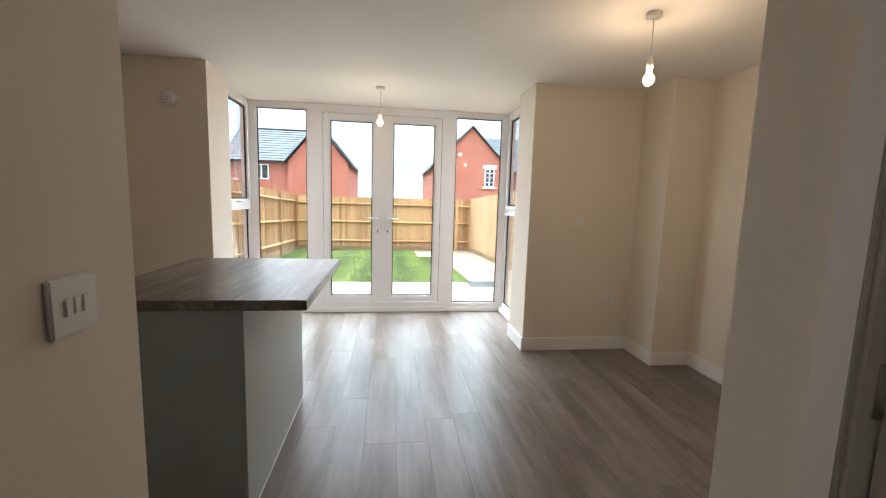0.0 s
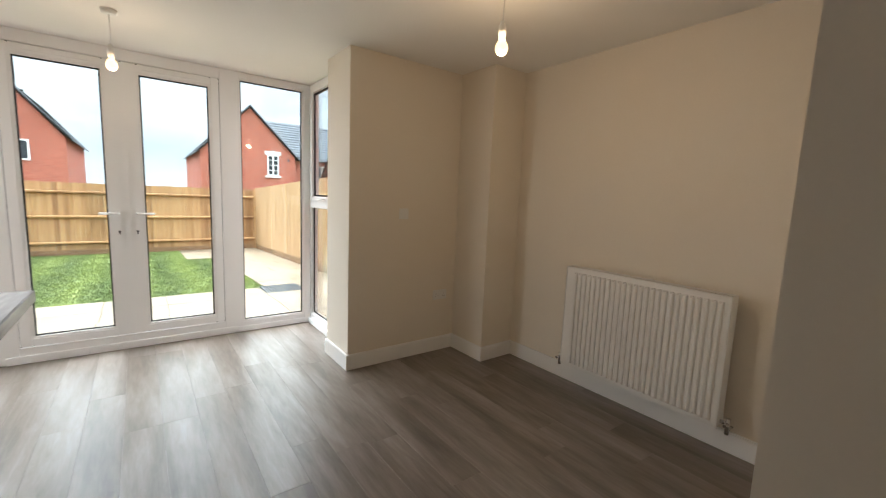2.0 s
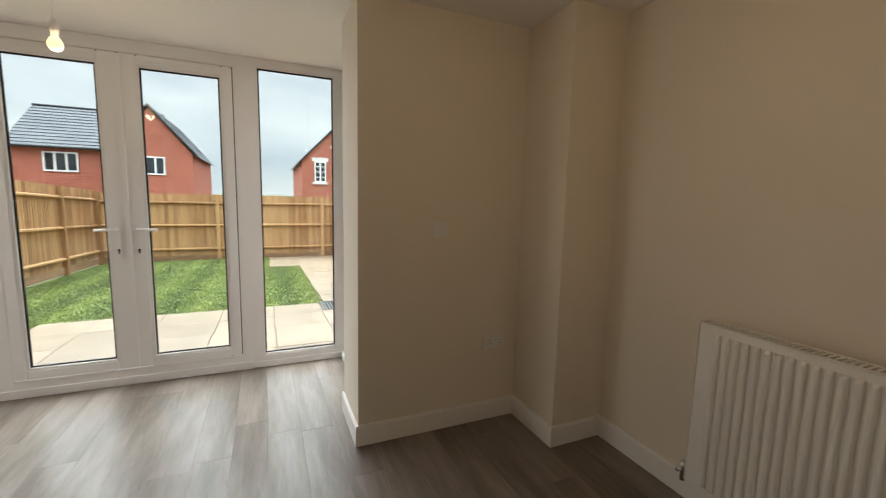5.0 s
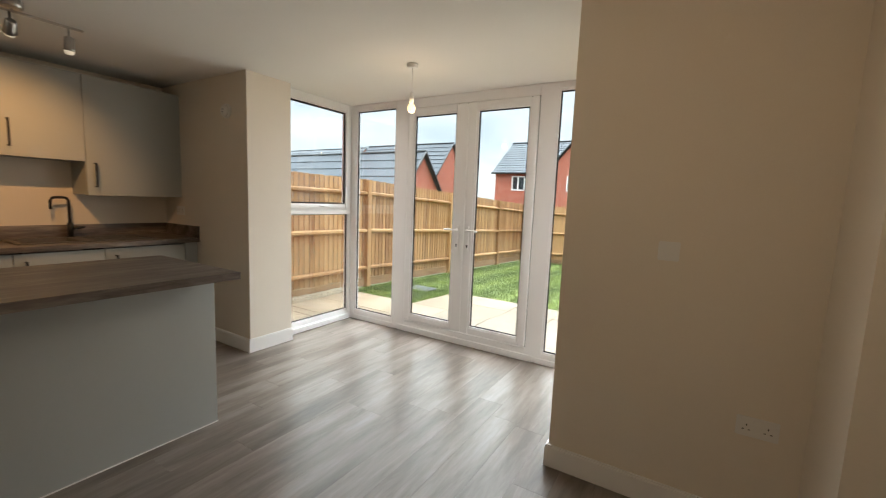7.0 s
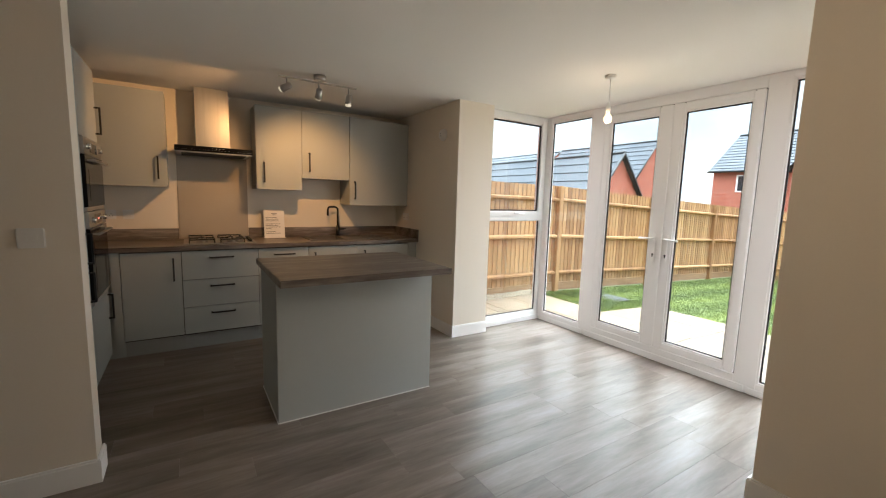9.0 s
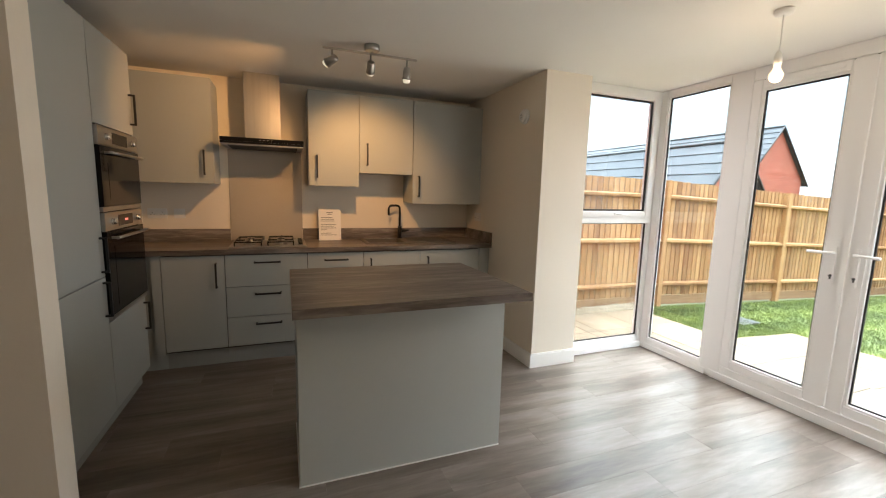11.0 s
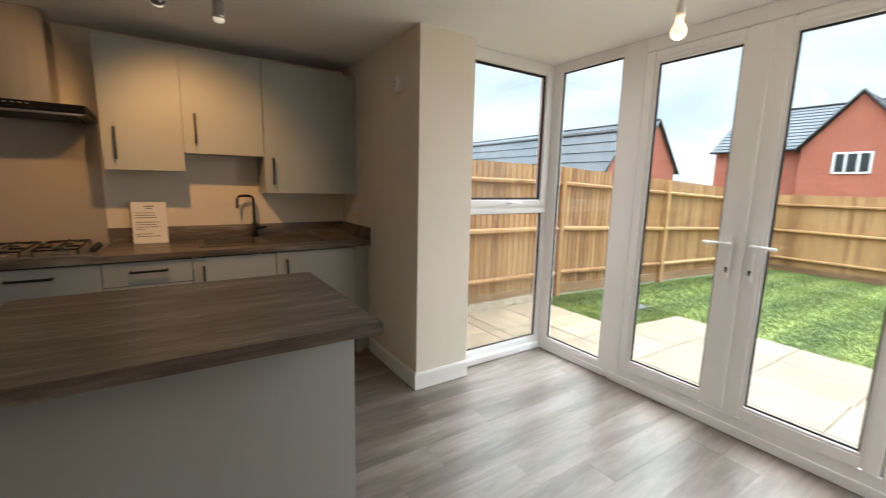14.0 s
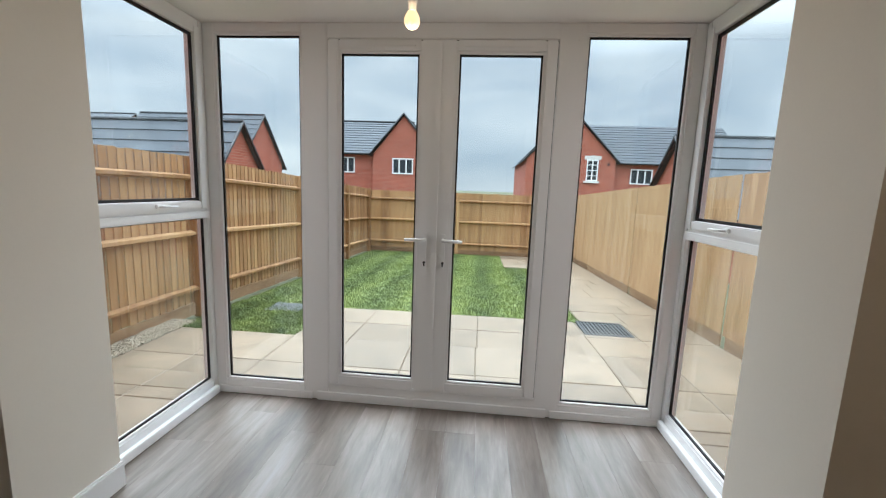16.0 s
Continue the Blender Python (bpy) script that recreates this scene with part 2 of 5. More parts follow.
CABINET = material("sage_grey_cabinet", (0.40, 0.42, 0.405), 0.5, dark=0.97, scale=2, grain=40, bump=0.02, dist=0.001, spec=0.35)
PLINTH = material("grey_plinth", (0.32, 0.325, 0.31), 0.5, dark=0.94)
# cabinet bodies coloured near black: painted shade in the gaps between fronts
CARCASS = material("gap_shade", (0.035, 0.035, 0.033), 0.7)
BLACK = material("matt_black_metal", (0.011, 0.011, 0.011), 0.45, metal=0.0, dark=0.8)
BLACK_GLASS = material("black_glass", (0.006, 0.006, 0.007), 0.06, dark=0.9, bump=0, spec=0.2)
STEEL = material("brushed_steel", (0.55, 0.53, 0.50), 0.32, metal=1.0, dark=0.85, scale=3, grain=80, stretch=(1, 8, 0.3), bump=0.06, dist=0.0005)
CHROME = material("polished_chrome", (0.75, 0.75, 0.75), 0.12, metal=1.0, dark=0.95, bump=0)
SPLASH = material("satin_taupe_glass", (0.40, 0.36, 0.31), 0.25, dark=0.96, bump=0.01)
SINK = material("grey_composite", (0.13, 0.118, 0.105), 0.5, dark=0.85, grain=300, bump=0.1)
PLASTIC = material("white_plastic", (0.80, 0.79, 0.76), 0.3, dark=0.97, bump=0)
RADIATOR = material("white_enamel", (0.84, 0.83, 0.80), 0.3, dark=0.97, bump=0.01)
# near-black colour painted in for the shade inside holes and slots
SLOT = material("slot_shade", (0.03, 0.03, 0.03), 0.6)
PAPER = material("white_paper", (0.85, 0.83, 0.80), 0.6, dark=0.97, bump=0)
INK = material("grey_ink", (0.25, 0.25, 0.25), 0.7)
RED_LED = glow("red_led", (1.0, 0.05, 0.03), 0.25)
BULB = glow("lit_bulb", (1.0, 0.62, 0.26), 0.5)
SPOT_FACE = glow("lit_spot_lens", (1.0, 0.8, 0.55), 0.10)
FENCE = wood("treated_pine", ((0.28, (0.20, 0.092, 0.034)), (0.5, (0.37, 0.20, 0.082)), (0.72, (0.49, 0.295, 0.135))), 0.75, (7.0, 7.0, 0.7), var=0.13, bump=0.3)
PALE_FENCE = wood("pale_pine", ((0.28, (0.27, 0.145, 0.062)), (0.5, (0.42, 0.255, 0.125)), (0.72, (0.52, 0.34, 0.18))), 0.75, (7.0, 7.0, 0.7), var=0.06, bump=0.3)
# a darker wood for the boards at the fence's foot
GRAVEL_BOARD = wood("dark_gravel_board", ((0.28, (0.14, 0.075, 0.035)), (0.5, (0.26, 0.15, 0.075)), (0.72, (0.36, 0.23, 0.12))), 0.8, (0.8, 0.8, 7.0), var=0.08, bump=0.3)
FLAG = material("buff_sandstone", (0.31, 0.235, 0.163), 0.38, dark=0.66, scale=3.5, grain=25, bump=0.4, dist=0.006, var=0.15)
MORTAR = material("sand_mortar", (0.22, 0.18, 0.14), 0.9, dark=0.8)
PEBBLE = material("pale_gravel", (0.54, 0.45, 0.33), 0.8, dark=0.7)
EARTH = material("soil_and_rough_grass", (0.12, 0.12, 0.055), 0.95, dark=0.6, scale=0.6, grain=9, bump=0.5, dist=0.02)
LAWN = lawn_material()
BRICK = brick_material()
OUTER = material("outer_brickwork", (0.36, 0.12, 0.075), 0.85, dark=0.7)
SLATE = material("blue_grey_roof_tile", (0.118, 0.126, 0.140), 0.75, dark=0.8, scale=1.5, grain=20, bump=0.2, var=0.05, spec=0.2)
DARK_TRIM = material("dark_verge", (0.02, 0.021, 0.024), 0.6)
DARK_PANE = material("dark_window_pane", (0.03, 0.035, 0.04), 0.08, bump=0)
IRON = material("galvanised_grate", (0.085, 0.088, 0.09), 0.75, metal=0.0, dark=0.7)
STONE = material("painted_stone_sill", (0.72, 0.70, 0.66), 0.7)


# ---- builders ----
def box(bm, a, b, bevel=0.0):
    lo, hi = [min(p, q) for p, q in zip(a, b)], [max(p, q) for p, q in zip(a, b)]
    v = [bm.verts.new((x, y, z)) for x in (lo[0], hi[0]) for y in (lo[1], hi[1]) for z in (lo[2], hi[2])]
    fs = [bm.faces.new([v[i] for i in f]) for f in ((0, 1, 3, 2), (4, 6, 7, 5), (0, 4, 5, 1), (2, 3, 7, 6), (0, 2, 6, 4), (1, 5, 7, 3))]
    if bevel:
        edges = {e for f in fs for e in f.edges}
        bmesh.ops.bevel(bm, geom=list(edges), offset=bevel, segments=2, affect="EDGES", clamp_overlap=True)
    return bm


def boxes(*items, bevel=0.0):
    bm = bmesh.new()
    for a, b in items:
        box(bm, a, b, bevel)
    return bm


def tube(bm, pts, r, seg=12, cap=True):
    """A round tube along a line of points."""
    pts = [Vector(p) for p in pts]
    rings = []
    for i, p in enumerate(pts):
        d = ((pts[i + 1] - p) if i + 1 < len(pts) else (p - pts[i - 1])).normalized()
        if 0 < i < len(pts) - 1:
            d = ((pts[i + 1] - p).normalized() + (p - pts[i - 1]).normalized()).normalized()
        ref = Vector((0, 0, 1)) if abs(d.z) < 0.9 else Vector((1, 0, 0))
        u = d.cross(ref).normalized()
        w = d.cross(u)
        rr = r[i] if isinstance(r, (list, tuple)) else r
        rings.append([bm.verts.new(p + (u * math.cos(2 * math.pi * k / seg) + w * math.sin(2 * math.pi * k / seg)) * rr) for k in range(seg)])
    for a, b in zip(rings, rings[1:]):
        for k in range(seg):
            f = bm.faces.new((a[k], a[(k + 1) % seg], b[(k + 1) % seg], b[k]))
            f.smooth = True
    if cap:
        bm.faces.new(rings[0][::-1])
        bm.faces.new(rings[-1])
    return bm


def prism(bm, outline, z0, z1):
    lo, hi = [bm.verts.new((x, y, z0)) for x, y in outline], [bm.verts.new((x, y, z1)) for x, y in outline]
    n = len(outline)
    bm.faces.new(lo[::-1])
    bm.faces.new(hi)
    for i in range(n):
        bm.faces.new((lo[i], lo[(i + 1) % n], hi[(i + 1) % n], hi[i]))
    return bm


def mesh_of(name, bm, mat):
    bmesh.ops.recalc_face_normals(bm, faces=bm.faces)
    me = bpy.data.meshes.new(name)
    bm.to_mesh(me)
    bm.free()
    me.materials.append(mat)
    return me


def part(name, bm, mat, parent, label=""):
    ob = new(name, mesh_of(name, bm, mat))
    ob.parent = parent
    if parent is not None:
        ob.matrix_parent_inverse = Matrix.Translation(-parent.location)
    return tagged(ob, label)


def thing(name, at, label, category, group="", kind=""):
    ob = new(name)
    ob.location = at
    ob.empty_display_size = 0.1
    return tagged(ob, label, category, group, kind)


def solid(name, bm, mat, label, category, group="", kind=""):
    return tagged(new(name, mesh_of(name, bm, mat)), label, category, group, kind)


def setting(name, bm, mat, label="", category=""):
    return solid(name, bm, mat, label, category or name.split("_")[0], kind="structure")


def pane(name, a, b, parent):
    ob = part(name, boxes((a, b)), GLASS, parent)
    ob.visible_shadow = False
    return ob


# ---- the shell ----
H = 2.40
XL, XR = -2.66, 2.795
PX, RX, PY = -1.25, 1.425, 3.78
BAY_Y, BAY_L, BAY_R = 5.115, -1.375, 1.585
HALL_L, HALL_Y = -0.288, 1.06
HALL_R, HALL_YR, DOOR_Y = 1.025, 1.13, 0.86
BACK = -3.4

setting("wall_west", boxes(((XL - 0.3, 0.0, 0), (XL, PY, H))), PAINT, "cream painted kitchen wall behind the worktop")
setting("wall_kitchen_south", boxes(((XL, 0.18, 0), (-0.425, 0.31, H))), PAINT, "cream painted wall behind tall cabinets")
setting("wall_hall_left", boxes(((-0.425, BACK, 0), (HALL_L, HALL_Y, H))), PAINT, "cream painted hall wall ending at the room")
setting("wall_pier_left", boxes(((XL - 0.3, PY, 0), (PX, 4.21, H))), PAINT, "cream painted pier beside the bay window")
setting("wall_pier_right", boxes(((RX, PY, 0), (XR + 0.3, 4.21, H))), PAINT, "cream painted pier and wall beside the bay window")
setting("wall_boxing", boxes(((2.445, 3.375, 0), (XR, PY, H))), PAINT, "cream painted boxing in the corner")
setting("wall_east", boxes(((XR, 0.9, 0), (XR + 0.3, PY, H))), PAINT, "cream painted wall behind the radiator")
setting("wall_dining_south", boxes(((HALL_R + 0.12, 1.01, 0), (XR, HALL_YR, H))), PAINT, "cream painted wall at the back of the dining area")
setting("wall_hall_right", boxes(((HALL_R, DOOR_Y, 0), (HALL_R + 0.12, HALL_YR, H)), ((HALL_R, BACK, 0), (HALL_R + 0.12, 0.0, H)), ((HALL_R, 0.0, 2.05), (HALL_R + 0.12, DOOR_Y, H))), PAINT, "cream painted hall wall with a doorway")
# two unseen walls, added to close the place for bounced light
setting("wall_hall_end", boxes(((-0.425, BACK - 0.12, 0), (HALL_R + 0.12, BACK, H))), PAINT, "unseen cream wall added to close the hall behind the camera")
setting("wall_cupboard", boxes(((1.7, BACK, 0), (1.8, 1.01, H))), PAINT, "unseen plain wall added to close the space behind the hall door")
setting("ceiling", boxes(((XL - 0.3, BACK - 0.12, H), (XR + 0.3, 4.21, H + 0.2)), ((BAY_L - 0.09, 4.21, H), (BAY_R + 0.09, BAY_Y + 0.09, H + 0.2))), CEIL, "plain white painted ceiling")
setting("wall_bay_fascia", boxes(((BAY_L - 0.10, BAY_Y + 0.092, H - 0.01), (BAY_R + 0.10, BAY_Y + 0.12, H + 0.2))), GLOSS, "white fascia board over the bay")


def skirting(a, b):
    """A chamfered skirting board over the plan rectangle a to b."""
    return part("baseboard", boxes(((a[0], a[1], 0.001), (b[0], b[1], 0.112)), ((a[0] + 0.004 * (b[0] - a[0] < 0.03), a[1] + 0.004 * (b[1] - a[1] < 0.03), 0.112), (b[0] - 0.004 * (b[0] - a[0] < 0.03), b[1] - 0.004 * (b[1] - a[1] < 0.03), 0.122))), GLOSS, None)


S = 0.018
for a, b in (((-2.03, PY - S), (PX + S, PY)), ((PX, PY), (PX + S, 4.212)), ((RX - S, PY - S), (RX, 4.212)), ((RX, PY - S), (2.445 - S, PY)),
             ((2.445 - S, 3.375 - S), (2.445, PY)), ((2.445, 3.375 - S), (XR - S, 3.375)), ((XR - S, HALL_YR + S), (XR, 3.375)), ((HALL_R - S, HALL_YR), (XR, HALL_YR + S)),
             ((HALL_R - S, DOOR_Y + 0.055), (HALL_R, HALL_YR)), ((HALL_L, BACK + S), (HALL_L + S, HALL_Y)), ((-0.425, HALL_Y), (HALL_L + S, HALL_Y + S)),
             ((HALL_R - S, BACK + S), (HALL_R, -0.07)), ((HALL_L, BACK), (HALL_R, BACK + S))):
    tagged(skirting(a, b), "white painted skirting board along the wall", "skirting board", kind="structure")

# hall door with its lining
door = thing("door_1", (HALL_R + 0.05, 0.43, 0), "closed white panelled hall door in a white frame", "door", kind="structure")
part("door_leaf", boxes(((HALL_R + 0.045, 0.025, 0.006), (HALL_R + 0.085, DOOR_Y - 0.028, 2.02)), ((HALL_R + 0.040, 0.12, 1.1), (HALL_R + 0.0452, 0.74, 1.9)), ((HALL_R + 0.040, 0.12, 0.25), (HALL_R + 0.0452, 0.74, 0.95)), bevel=0.002), GLOSS, door)
part("door_lining", boxes(((HALL_R - 0.002, DOOR_Y - 0.025, 0), (HALL_R + 0.122, DOOR_Y, 2.05)), ((HALL_R - 0.002, 0.0, 0), (HALL_R + 0.122, 0.022, 2.05)), ((HALL_R - 0.002, 0.0, 2.025), (HALL_R + 0.122, DOOR_Y, 2.05))), GLOSS, door)
part("architrave", boxes(((HALL_R - 0.018, DOOR_Y - 0.015, 0), (HALL_R - 0.0005, DOOR_Y + 0.052, 2.115)), ((HALL_R - 0.018, -0.055, 0), (HALL_R - 0.0005, 0.012, 2.115)), ((HALL_R - 0.018, 0.01, 2.045), (HALL_R - 0.0005, DOOR_Y - 0.01, 2.115)), bevel=0.003), GLOSS, door)
for z in (0.25, 1.06, 1.82):
    hinge = tube(bmesh.new(), [(HALL_R + 0.036, DOOR_Y - 0.026, z - 0.05), (HALL_R + 0.036, DOOR_Y - 0.026, z + 0.05)], 0.008, 10)
    box(hinge, (HALL_R + 0.032, DOOR_Y - 0.0275, z - 0.05), (HALL_R + 0.0425, DOOR_Y - 0.0242, z + 0.05))
    part("hinge", hinge, STEEL, door, "steel butt hinge")


# ---- bay windows and french doors ----
def ring(bm, axis, at, depth, u0, u1, z0, z1, w, bevel=0.004):
    """A rectangular frame of width w in the plane across axis ('x' or 'y')."""
    w = w if isinstance(w, tuple) else (w, w, w, w)
    for ua, ub, za, zb in ((u0, u0 + w[0], z0, z1), (u1 - w[1], u1, z0, z1), (u0 + w[0], u1 - w[1], z0, z0 + w[2]), (u0 + w[0], u1 - w[1], z1 - w[3], z1)):
        if axis == "y":
            box(bm, (ua, at, za), (ub, at + depth, zb), bevel)
        else:
            box(bm, (at, ua, za), (at + depth, ub, zb), bevel)
    return bm


def glazed(parent, axis, at, u0, u1, z0, z1, side=1):
    """One double-glazed pane with its black gasket. at: the inner face of the frame; side: the way out."""
    g = ring(bmesh.new(), axis, at + side * 0.024 - 0.004, 0.012, u0 - 0.004, u1 + 0.004, z0 - 0.004, z1 + 0.004, 0.016, 0)
    part("gasket", g, GASKET, parent, "black glazing gasket")
    for k in (0.026, 0.046):
        d0, d1 = at + side * k, at + side * (k + 0.004)
        a, b = ((u0, d0, z0), (u1, d1, z1)) if axis == "y" else ((d0, u0, z0), (d1, u1, z1))
        pane("pane", a, b, parent)


WZ0, WZ1 = 0.096, 2.344
front = thing("window_1", (0.1, BAY_Y, 0), "white upvc bay front with two tall fixed panes", "window", kind="structure")
fm = bmesh.new()
D = 0.07
GL = ((-1.304, -0.743), (0.938, 1.519))
DX0, DX1, DZ0, DZ1 = -0.577, 0.783, 0.121, 2.308
for a, b in (((BAY_L, BAY_Y, 0), (GL[0][0], BAY_Y + D, H)), ((GL[0][1], BAY_Y, 0), (DX0 - 0.003, BAY_Y + D, H)), ((DX1 + 0.003, BAY_Y, 0), (GL[1][0], BAY_Y + D, H)), ((GL[1][1], BAY_Y, 0), (BAY_R, BAY_Y + D, H)),
             ((GL[0][0], BAY_Y, 0), (GL[0][1], BAY_Y + D, WZ0)), ((GL[1][0], BAY_Y, 0), (GL[1][1], BAY_Y + D, WZ0)), ((GL[0][0], BAY_Y, WZ1), (GL[0][1], BAY_Y + D, H)), ((GL[1][0], BAY_Y, WZ1), (GL[1][1], BAY_Y + D, H)),
             ((DX0 - 0.003, BAY_Y, 0), (DX1 + 0.003, BAY_Y + D, DZ0 - 0.003)), ((DX0 - 0.003, BAY_Y, DZ1 + 0.003), (DX1 + 0.003, BAY_Y + D, H))):
    box(fm, a, b, 0.004)
part("window_frame", fm, UPVC, front)
bead = bmesh.new()
for g0, g1 in GL:
    ring(bead, "y", BAY_Y + 0.004, 0.02, g0 - 0.002, g1 + 0.002, WZ0 - 0.002, WZ1 + 0.002, 0.016, 0.003)
    box(bead, (g0 - 0.05, BAY_Y - 0.010, 0.0002), (g1 + 0.05, BAY_Y - 0.0005, 0.052), 0.003)
part("glazing_bead", bead, UPVC, front)
sill = bmesh.new()
box(sill, (DX0 - 0.08, BAY_Y - 0.014, 0.0002), (DX1 + 0.08, BAY_Y - 0.0005, 0.060), 0.003)
part("threshold", sill, UPVC, front)
for g0, g1 in GL:
    glazed(front, "y", BAY_Y, g0 + 0.012, g1 - 0.012, WZ0 + 0.012, WZ1 - 0.012)

MID = (DX0 + DX1) / 2
part("door_seal", ring(bmesh.new(), "y", BAY_Y + 0.020, 0.012, DX0 - 0.003, DX1 + 0.003, DZ0 - 0.003, DZ1 + 0.003, 0.009, 0), GASKET, front, "black rubber door seal")
for k, (u0, u1, name) in enumerate(((DX0 + 0.003, MID - 0.003, "door_2"), (MID + 0.003, DX1 - 0.003, "door_3"))):
    leaf = thing(name, ((u0 + u1) / 2, BAY_Y, 0), "closed white upvc french door leaf with full-height glass", "french door", kind="structure")
    w = (0.067, 0.106, 0.066, 0.068) if k == 0 else (0.098, 0.067, 0.066, 0.068)
    part("door_frame", ring(bmesh.new(), "y", BAY_Y - 0.012, 0.030, u0, u1, DZ0 + 0.003, DZ1 - 0.003, w, 0.006), UPVC, leaf)
    i0, i1, j0, j1 = u0 + w[0], u1 - w[1], DZ0 + w[2], DZ1 - w[3]
    part("glazing_bead", ring(bmesh.new(), "y", BAY_Y - 0.006, 0.02, i0 - 0.002, i1 + 0.002, j0 - 0.002, j1 + 0.002, 0.016, 0.003), UPVC, leaf)
    glazed(leaf, "y", BAY_Y - 0.012, i0 + 0.012, i1 - 0.012, j0 + 0.012, j1 - 0.012)
    hx, s = (u1 - 0.055, -1) if k == 0 else (u0 + 0.055, 1)
    y0 = BAY_Y - 0.012
    plate = part("handle_plate", boxes(((hx - 0.014, y0 - 0.010, 0.93), (hx + 0.014, y0, 1.17)), bevel=0.004), UPVC, leaf, "white handle backplate")
    lever = tube(bmesh.new(), [(hx, y0 - 0.008, 1.13), (hx, y0 - 0.045, 1.13), (hx + s * 0.012, y0 - 0.052, 1.13), (hx + s * 0.12, y0 - 0.052, 1.128)], 0.009, 10)
    part("lever", lever, UPVC, plate, "white lever handle")
    lock = tube(bmesh.new(), [(hx, y0 - 0.008, 0.985), (hx, y0 - 0.018, 0.985)], 0.008, 12)
    box(lock, (hx - 0.004, y0 - 0.016, 0.962), (hx + 0.004, y0 - 0.008, 0.985))
    part("lock_cylinder", lock, IRON, plate)
    if k == 1:
        part("meeting_strip", boxes(((MID - 0.018, BAY_Y - 0.022, DZ0 + 0.01), (MID + 0.018, BAY_Y - 0.0125, DZ1 - 0.01)), bevel=0.004), UPVC, leaf)
    part("trickle_vent", boxes(((u0 + 0.14, y0 - 0.010, DZ1 - 0.045), (u1 - 0.14, y0, DZ1 - 0.025)), bevel=0.003), UPVC, leaf)

for k, (xi, s, name) in enumerate(((BAY_L, -1, "window_2"), (BAY_R, 1, "window_3"))):
    y0, y1 = 4.211, BAY_Y + 0.07
    win = thing(name, (xi, 4.65, 0), "white upvc bay side window with an opening top sash", "window", kind="structure")
    x0 = xi if s > 0 else xi - D
    part("window_frame", ring(bmesh.new(), "x", x0, D, y0, y1, 0.0, H, (0.028, 0.105, 0.10, 0.06), 0.004), UPVC, win)
    part("transom", boxes(((x0, y0 + 0.028, 1.22), (x0 + D, y1 - 0.105, 1.28)), ((xi - s * 0.010, y0 + 0.02, 1.205), (xi, y1 - 0.085, 1.255)), bevel=0.005), UPVC, win)
    part("window_sill", boxes(((xi - s * 0.03, y0, 0.0002), (xi - s * 0.0005, BAY_Y - 0.016, 0.055)), bevel=0.004), UPVC, win)
    sash = part("sash", ring(bmesh.new(), "x", xi - s * 0.012 if s > 0 else xi - D + 0.012, D, y0 + 0.015, y1 - 0.100, 1.27, 2.352, (0.034, 0.060, 0.045, 0.042), 0.005), UPVC, win)
    glazed(win, "x", xi - s * 0.012, y0 + 0.056, y1 - 0.166, 1.322, 2.302, s)
    glazed(win, "x", xi, y0 + 0.038, y1 - 0.115, 0.11, 1.212, s)
    part("glazing_bead", ring(bmesh.new(), "x", xi + s * 0.006 if s > 0 else xi - 0.024, 0.018, y0 + 0.026, y1 - 0.103, 0.098, 1.222, 0.014, 0.003), UPVC, win)
    hy = (y0 + y1) / 2 - 0.03
    grip = boxes(((xi - s * 0.026, hy - 0.02, 1.282), (xi - s * 0.0125, hy + 0.03, 1.304)), bevel=0.003)
    tube(grip, [(xi - s * 0.024, hy, 1.292), (xi - s * 0.046, hy, 1.292), (xi - s * 0.050, hy + 0.02, 1.292), (xi - s * 0.050, hy + 0.10, 1.290)], 0.007, 8)
    part("window_handle", grip, UPVC, win, "white window handle")


# ---- kitchen ----
def handle(parent, at, axis, length, out):
    """A square black bar handle. at: its middle on the door's face; axis: 'z', 'x' or 'y'; out: unit vector off the face."""
    c, o = Vector(at), Vector(out)
    ax = {"x": Vector((1, 0, 0)), "y": Vector((0, 1, 0)), "z": Vector((0, 0, 1))}[axis]
    t = ax.cross(o)
    bm = bmesh.new()
    h = length / 2
    for p, q in ((c + o * 0.026 - ax * h - t * 0.0065, c + o * 0.038 + ax * h + t * 0.0065), (c - ax * h - t * 0.0065, c - ax * (h - 0.012) + o * 0.0265 + t * 0.0065), (c + ax * (h - 0.012) - t * 0.0065, c + ax * h + o * 0.0265 + t * 0.0065)):
        box(bm, p, q, 0.0015)
    return part("handle", bm, BLACK, parent, "matt black bar handle")


GAP = 0.0026
FX = -2.05
CZ0, CZ1 = 0.15, 0.905


